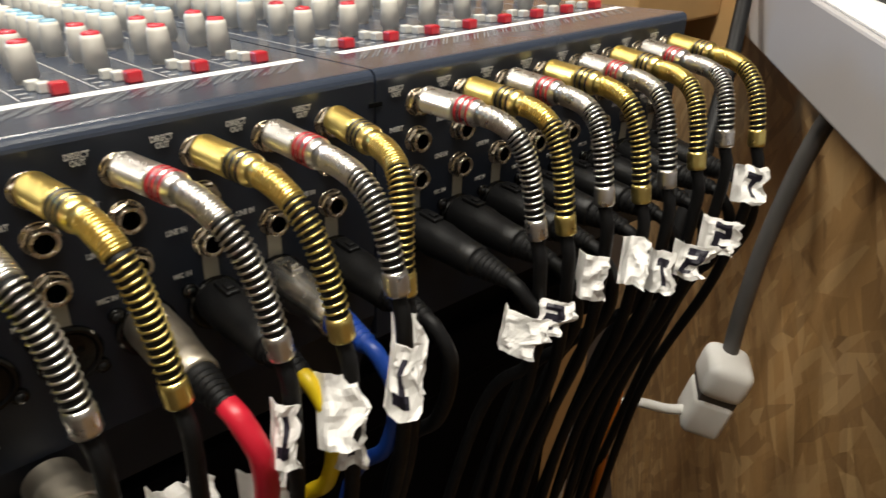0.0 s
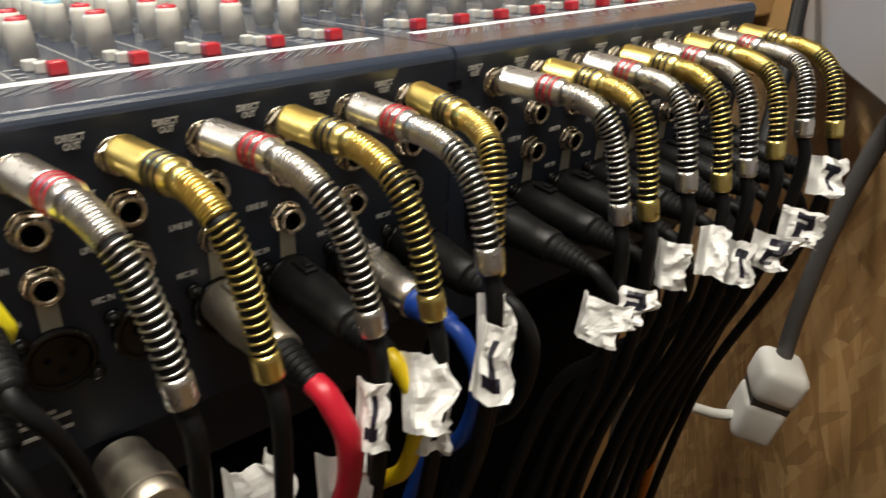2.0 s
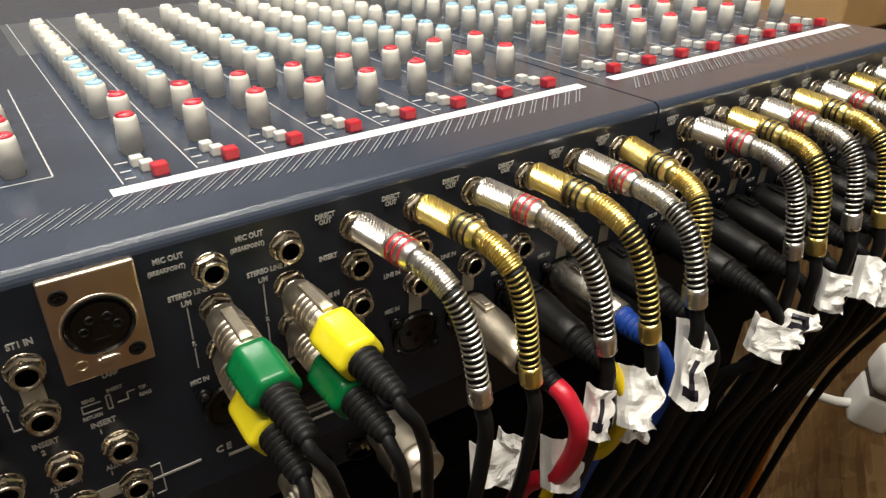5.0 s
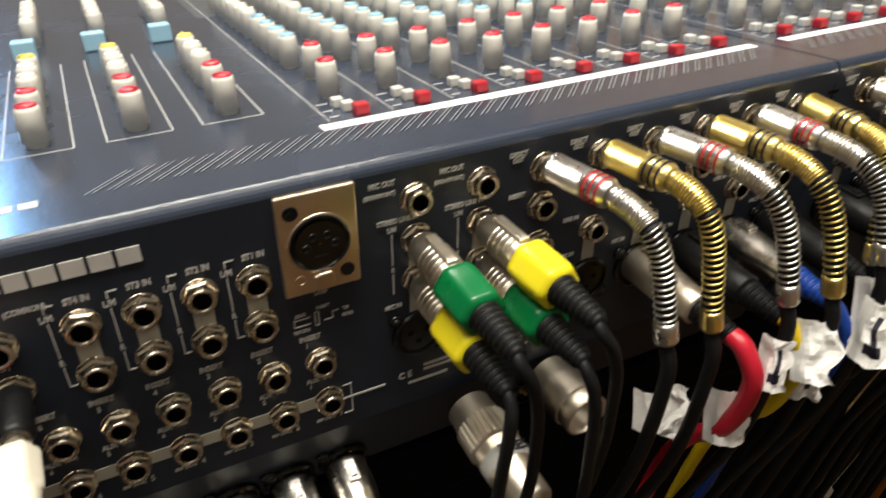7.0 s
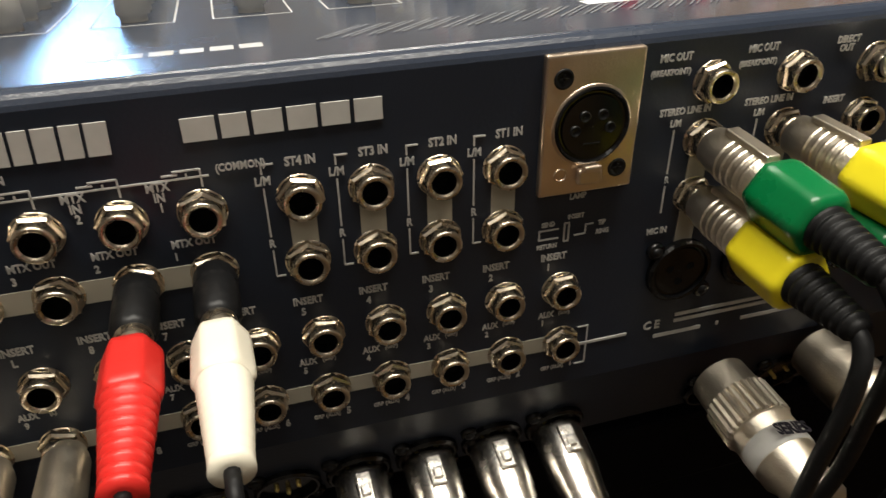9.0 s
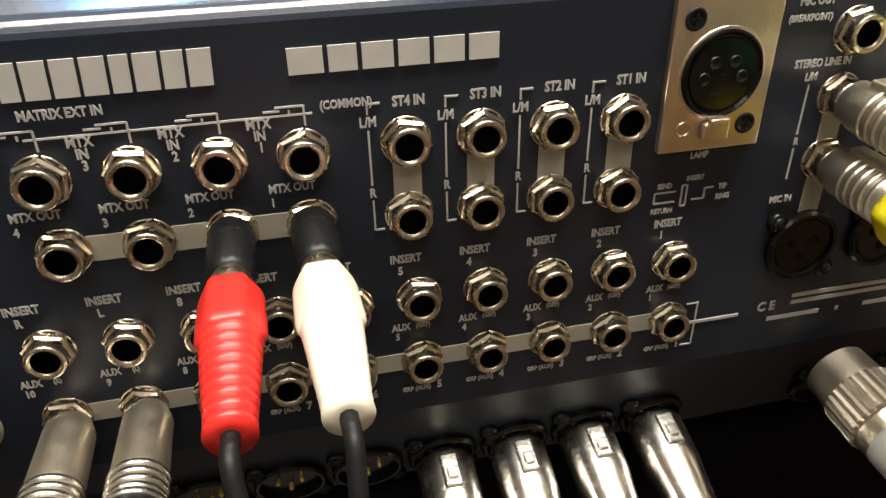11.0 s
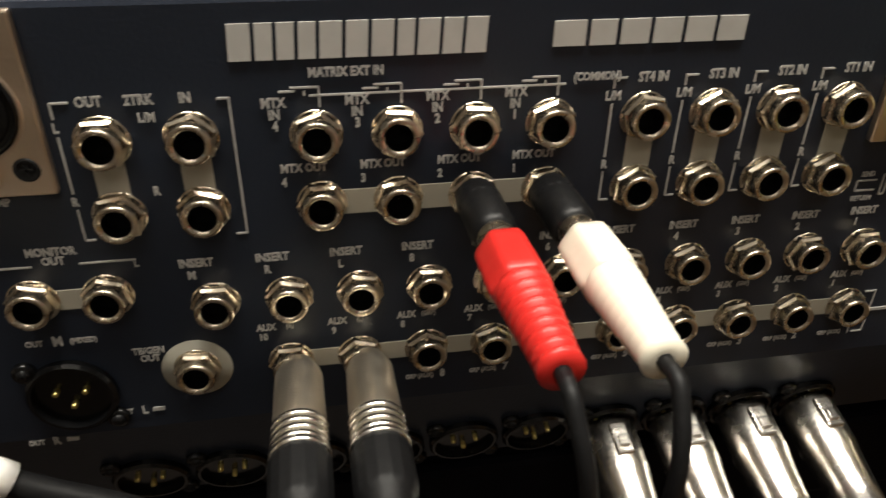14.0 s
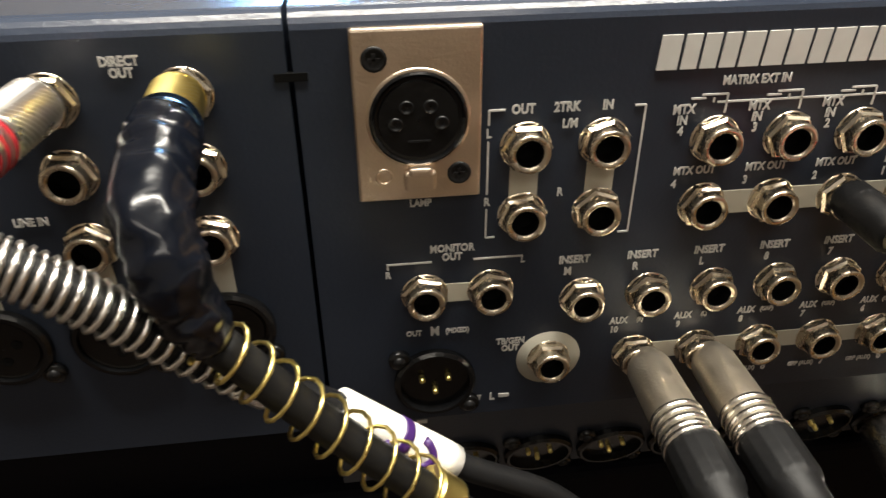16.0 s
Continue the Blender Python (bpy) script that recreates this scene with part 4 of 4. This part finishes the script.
# ---- left-hand channel plugs ----
def taped_plug():
    p = thing("jack_plug", (XC[0], -0.006, ZD), "gold jack plug wrapped in glossy black tape with a loose spring", "plug", "jack plugs in the direct outputs")
    part("barrel", barrel("gold"), p, aim((0, 0, 0), (0.02, -1, -0.04)))
    path = smooth_path([(0.0003, -0.0165, -0.0006), (0.001, -0.030, -0.0015), (0.0022, -0.041, -0.004), (0.0040, -0.046, -0.011), (0.0058, -0.0465, -0.019), (0.0085, -0.046, -0.026)], 12)
    m = len(path) - 1
    rings = [0.0065 + 0.0003 * math.sin(i * 0.4) - 0.0022 * (i / m) ** 3 for i in range(m + 1)]
    part("tape", Geo().sweep(path, lambda t: rings[round(t * m)], 30, ripple=lambda j, i: 1 + 0.16 * noise.noise((j * 0.30, math.cos(i * 0.2094) * 1.6, math.sin(i * 0.2094) * 1.6)) + 0.10 * abs(noise.noise((j * 0.55 + i * 0.10, 4, i * 0.22)))).mesh("tape", "tape"), p, label="crumpled glossy black tape")
    part("band", Geo().lathe([(0.0058, 0.0128), (0.0064, 0.0130), (0.0066, 0.0175), (0.0058, 0.0177)], 28, cap=False).mesh("band", "bluesheen"), p, aim((0, 0, 0), (0.02, -1, -0.04)))
    run = smooth_path([(0.0080, -0.046, -0.0255), (0.0160, -0.046, -0.036), (0.0245, -0.046, -0.047), (0.034, -0.046, -0.058), (0.0435, -0.046, -0.069)], 8)
    part("spring", Geo().sweep(coil(run, lambda t: 0.0050 + 0.0012 * t, 9), 0.00045, 6).mesh("spring", "gold"), p, label="loose gold wire spring")
    part("sleeve", Geo().sweep([Vector((0.0435, -0.046, -0.069)) + Vector((0.66, 0.05, -0.75)) * d for d in (0, 0.0005, 0.0065, 0.007)], 0.0056, 20).mesh("sleeve", "gold"), p)
    cable = [(0.0080, -0.046, -0.0255), (0.0245, -0.046, -0.047), (0.0435, -0.046, -0.069), (0.060, -0.044, -0.090), (0.075, -0.036, -0.13), (0.085, -0.02, -0.25)]
    part("cable", Geo().sweep(smooth_path(cable), 0.0036, 10).mesh("cable", "rubber"), p)


taped_plug()
def bent_plug():
    p = thing("jack_plug", (XC[1], -0.006, ZD), "chrome jack plug with red bands whose spring leans sideways", "plug", "jack plugs in the direct outputs")
    o = Vector((XC[1], -0.006, ZD))
    tip = Vector((-0.003, -0.0290, 0.0008))
    part("barrel", barrel("silver"), p, aim((0, 0, 0), tip))
    for d in (0.0196, 0.0226, 0.0256):
        part("band", BANDS["silver"], p, aim((0, 0, 0), tip) @ Matrix.Translation((0, -d, 0)), "red lacquer band")
    pts = [o + tip, Vector((-0.289, -0.047, 0.988)), Vector((-0.284, -0.054, 0.984)), Vector((-0.277, -0.0545, 0.9795)), Vector((-0.269, -0.053, 0.972)), Vector((-0.260, -0.050, 0.961)), Vector((-0.2495, -0.046, 0.9480))]
    path = [q - o for q in smooth_path(pts, 7)]
    part("elbow", Geo().sweep(path[:15], lambda t: 0.0046 - 0.0005 * min(1, t * 4), 16).mesh("elbow", "silver"), p)
    part("core", Geo().sweep(path[14:], 0.0034, 12).mesh("core", "rubber"), p, label="black cable core inside the spring")
    part("spring", Geo().sweep(coil(path[10:], 0.0042, 27, 12), 0.00055, 6).mesh("spring", "silver"), p, label="tight wire spring")
    d = (path[-1] - path[-3]).normalized()
    g = Geo().sweep([path[-1] + d * (-0.001 + 0.0011 * i) for i in range(8)], lambda t: 0.0038 if t in (0, 1) else 0.0044, 20)
    part("sleeve", g.mesh("sleeve", "silver"), p)
    run = [path[-1] + d * 0.005] + [Vector(q) - o for q in ((-0.2335, -0.0425, 0.9350), (-0.2100, -0.0400, 0.9125), (-0.182, -0.038, 0.892), (-0.160, -0.030, 0.85), (-0.15, -0.02, 0.75))]
    part("cable", Geo().sweep(smooth_path(run), 0.0030, 9).mesh("cable", "rubber"), p, label="black cable")


bent_plug()


def cable_marker():
    p = thing("cable_marker", (0, 0, 0), "white tape sleeve with a purple mark on a black cable", "label")
    a, b = Vector((-0.2335, -0.0425, 0.9350)), Vector((-0.2100, -0.0400, 0.9125))
    part("sleeve", Geo().sweep([a.lerp(b, i / 8) for i in range(9)], 0.0042, 16).mesh("sleeve", "tag"), p)
    part("mark", Geo().sweep([a.lerp(b, 0.46 + i * 0.02) for i in range(5)], 0.00435, 16).mesh("mark", "purple"), p)
    side = (b - a).cross(Vector((0, -1, 0.35))).normalized()
    out = side.cross(b - a).normalized()
    out = out if out.y < 0 else -out
    mid = a.lerp(b, 0.56)
    ring = [mid + (b - a).normalized() * 0.0060 * math.cos(q) + (side * math.sin(0.9 * math.sin(q)) + out * math.cos(0.9 * math.sin(q))) * 0.0043 for q in [i * math.pi / 10 - 1.2 for i in range(15)]]
    part("mark", Geo().sweep(ring, 0.0010, 6).mesh("mark", "purple"), p)


cable_marker()


# ---- cable tags ----
def tag(at, w, h, turn, lean, mark, seed):
    """A creased flag of white cloth tape round a cable, with an ink mark."""
    p = thing("cable_tag", Matrix.Translation(at) @ Euler((radians(lean), 0, radians(turn))).to_matrix().to_4x4(), "creased white cloth tape flag with a black ink mark", "label", "cable tags")
    rnd = random.Random(seed)
    nx, nz = 13, 12
    off = rnd.uniform(0, 50)
    top, bot = [], []
    for j in range(nz):
        for i in range(nx):
            u, v = i / (nx - 1), j / (nz - 1)
            x = -0.004 + u * w * (0.92 + 0.34 * noise.noise((v * 2.6, off, 1))) + (rnd.uniform(-0.0011, 0.0006) if i == nx - 1 else 0)
            z = -h / 2 + v * h + 0.0030 * noise.noise((u * 2.5, off, 2)) * u + 0.0006 * noise.noise((u * 9, v * 2, off))
            y = 0.0032 * math.cos(min(u * w / 0.004, 1) * math.pi) + (0.0055 * abs(noise.noise((u * 2.2 + v, v * 2.2 - u * 0.6, off))) - 0.002 + 0.0009 * abs(noise.noise((u * 5, v * 5, off + 9)))) * (0.3 + u) - 0.0032
            top.append((x, y - 0.00025, z)), bot.append((x, y + 0.00025, z))
    n = nx * nz
    fs = []
    for j in range(nz - 1):
        for i in range(nx - 1):
            a = j * nx + i
            fs += [(a, a + 1, a + nx + 1, a + nx), (n + a, n + a + nx, n + a + nx + 1, n + a + 1)]
    rim = list(range(nx)) + [j * nx + nx - 1 for j in range(1, nz)] + [(nz - 1) * nx + i for i in range(nx - 2, -1, -1)] + [j * nx for j in range(nz - 2, 0, -1)]
    for a, b in zip(rim, rim[1:] + rim[:1]):
        fs.append((a, n + a, n + b, b))
    part("flag", Geo().add(top + bot, fs, False).mesh("flag", "tag"), p)
    g = Geo()
    for (i0, i1, j0, j1) in mark:
        for j in range(j0, j1):
            for i in range(i0, i1):
                q = [j * nx + i, j * nx + i + 1, (j + 1) * nx + i + 1, (j + 1) * nx + i]
                g.add([(top[k][0], top[k][1] - 0.00015, top[k][2]) for k in q], [(0, 1, 2, 3)], True)
    if mark:
        part("ink_mark", g.mesh("ink_mark", "ink"), p)


BAR = [(6, 8, 2, 9), (4, 9, 2, 4)]
TEE = [(4, 9, 7, 9), (6, 8, 2, 9)]
HOOK = [(4, 9, 8, 10), (7, 9, 5, 9), (4, 9, 5, 7), (4, 6, 2, 6), (4, 9, 2, 3)]
tag((0.213, -0.079, 0.925), 0.014, 0.026, -60, -17, BAR, 1)
tag((0.222, -0.070, 0.925), 0.012, 0.028, -35, -27, [], 2)
tag((0.281, -0.068, 0.909), 0.022, 0.018, -70, -17, [], 3)
tag((0.298, -0.070, 0.910), 0.018, 0.015, -60, -22, HOOK, 4)
tag((0.322, -0.072, 0.922), 0.014, 0.020, -55, -12, [], 5)
tag((0.352, -0.074, 0.918), 0.014, 0.022, -55, -30, [], 6)
tag((0.366, -0.080, 0.912), 0.014, 0.020, -55, -16, TEE, 7)
tag((0.372, -0.088, 0.920), 0.018, 0.016, -60, -14, HOOK, 8)
tag((0.390, -0.090, 0.928), 0.018, 0.016, -60, -14, HOOK, 9)
tag((0.437, -0.078, 0.936), 0.016, 0.019, -55, -22, TEE, 10)
tag((0.174, -0.068, 0.915), 0.014, 0.022, -40, -17, BAR, 11)
tag((0.190, -0.070, 0.916), 0.016, 0.026, -30, -28, [], 12)
tag((0.196, -0.066, 0.898), 0.015, 0.020, -30, -14, TEE, 13)
tag((0.140, -0.040, 0.878), 0.020, 0.020, -20, -17, [], 14)
tag((0.152, -0.042, 0.876), 0.014, 0.024, -50, -27, BAR, 15)
tag((0.166, -0.056, 0.878), 0.018, 0.026, -20, -17, [], 16)
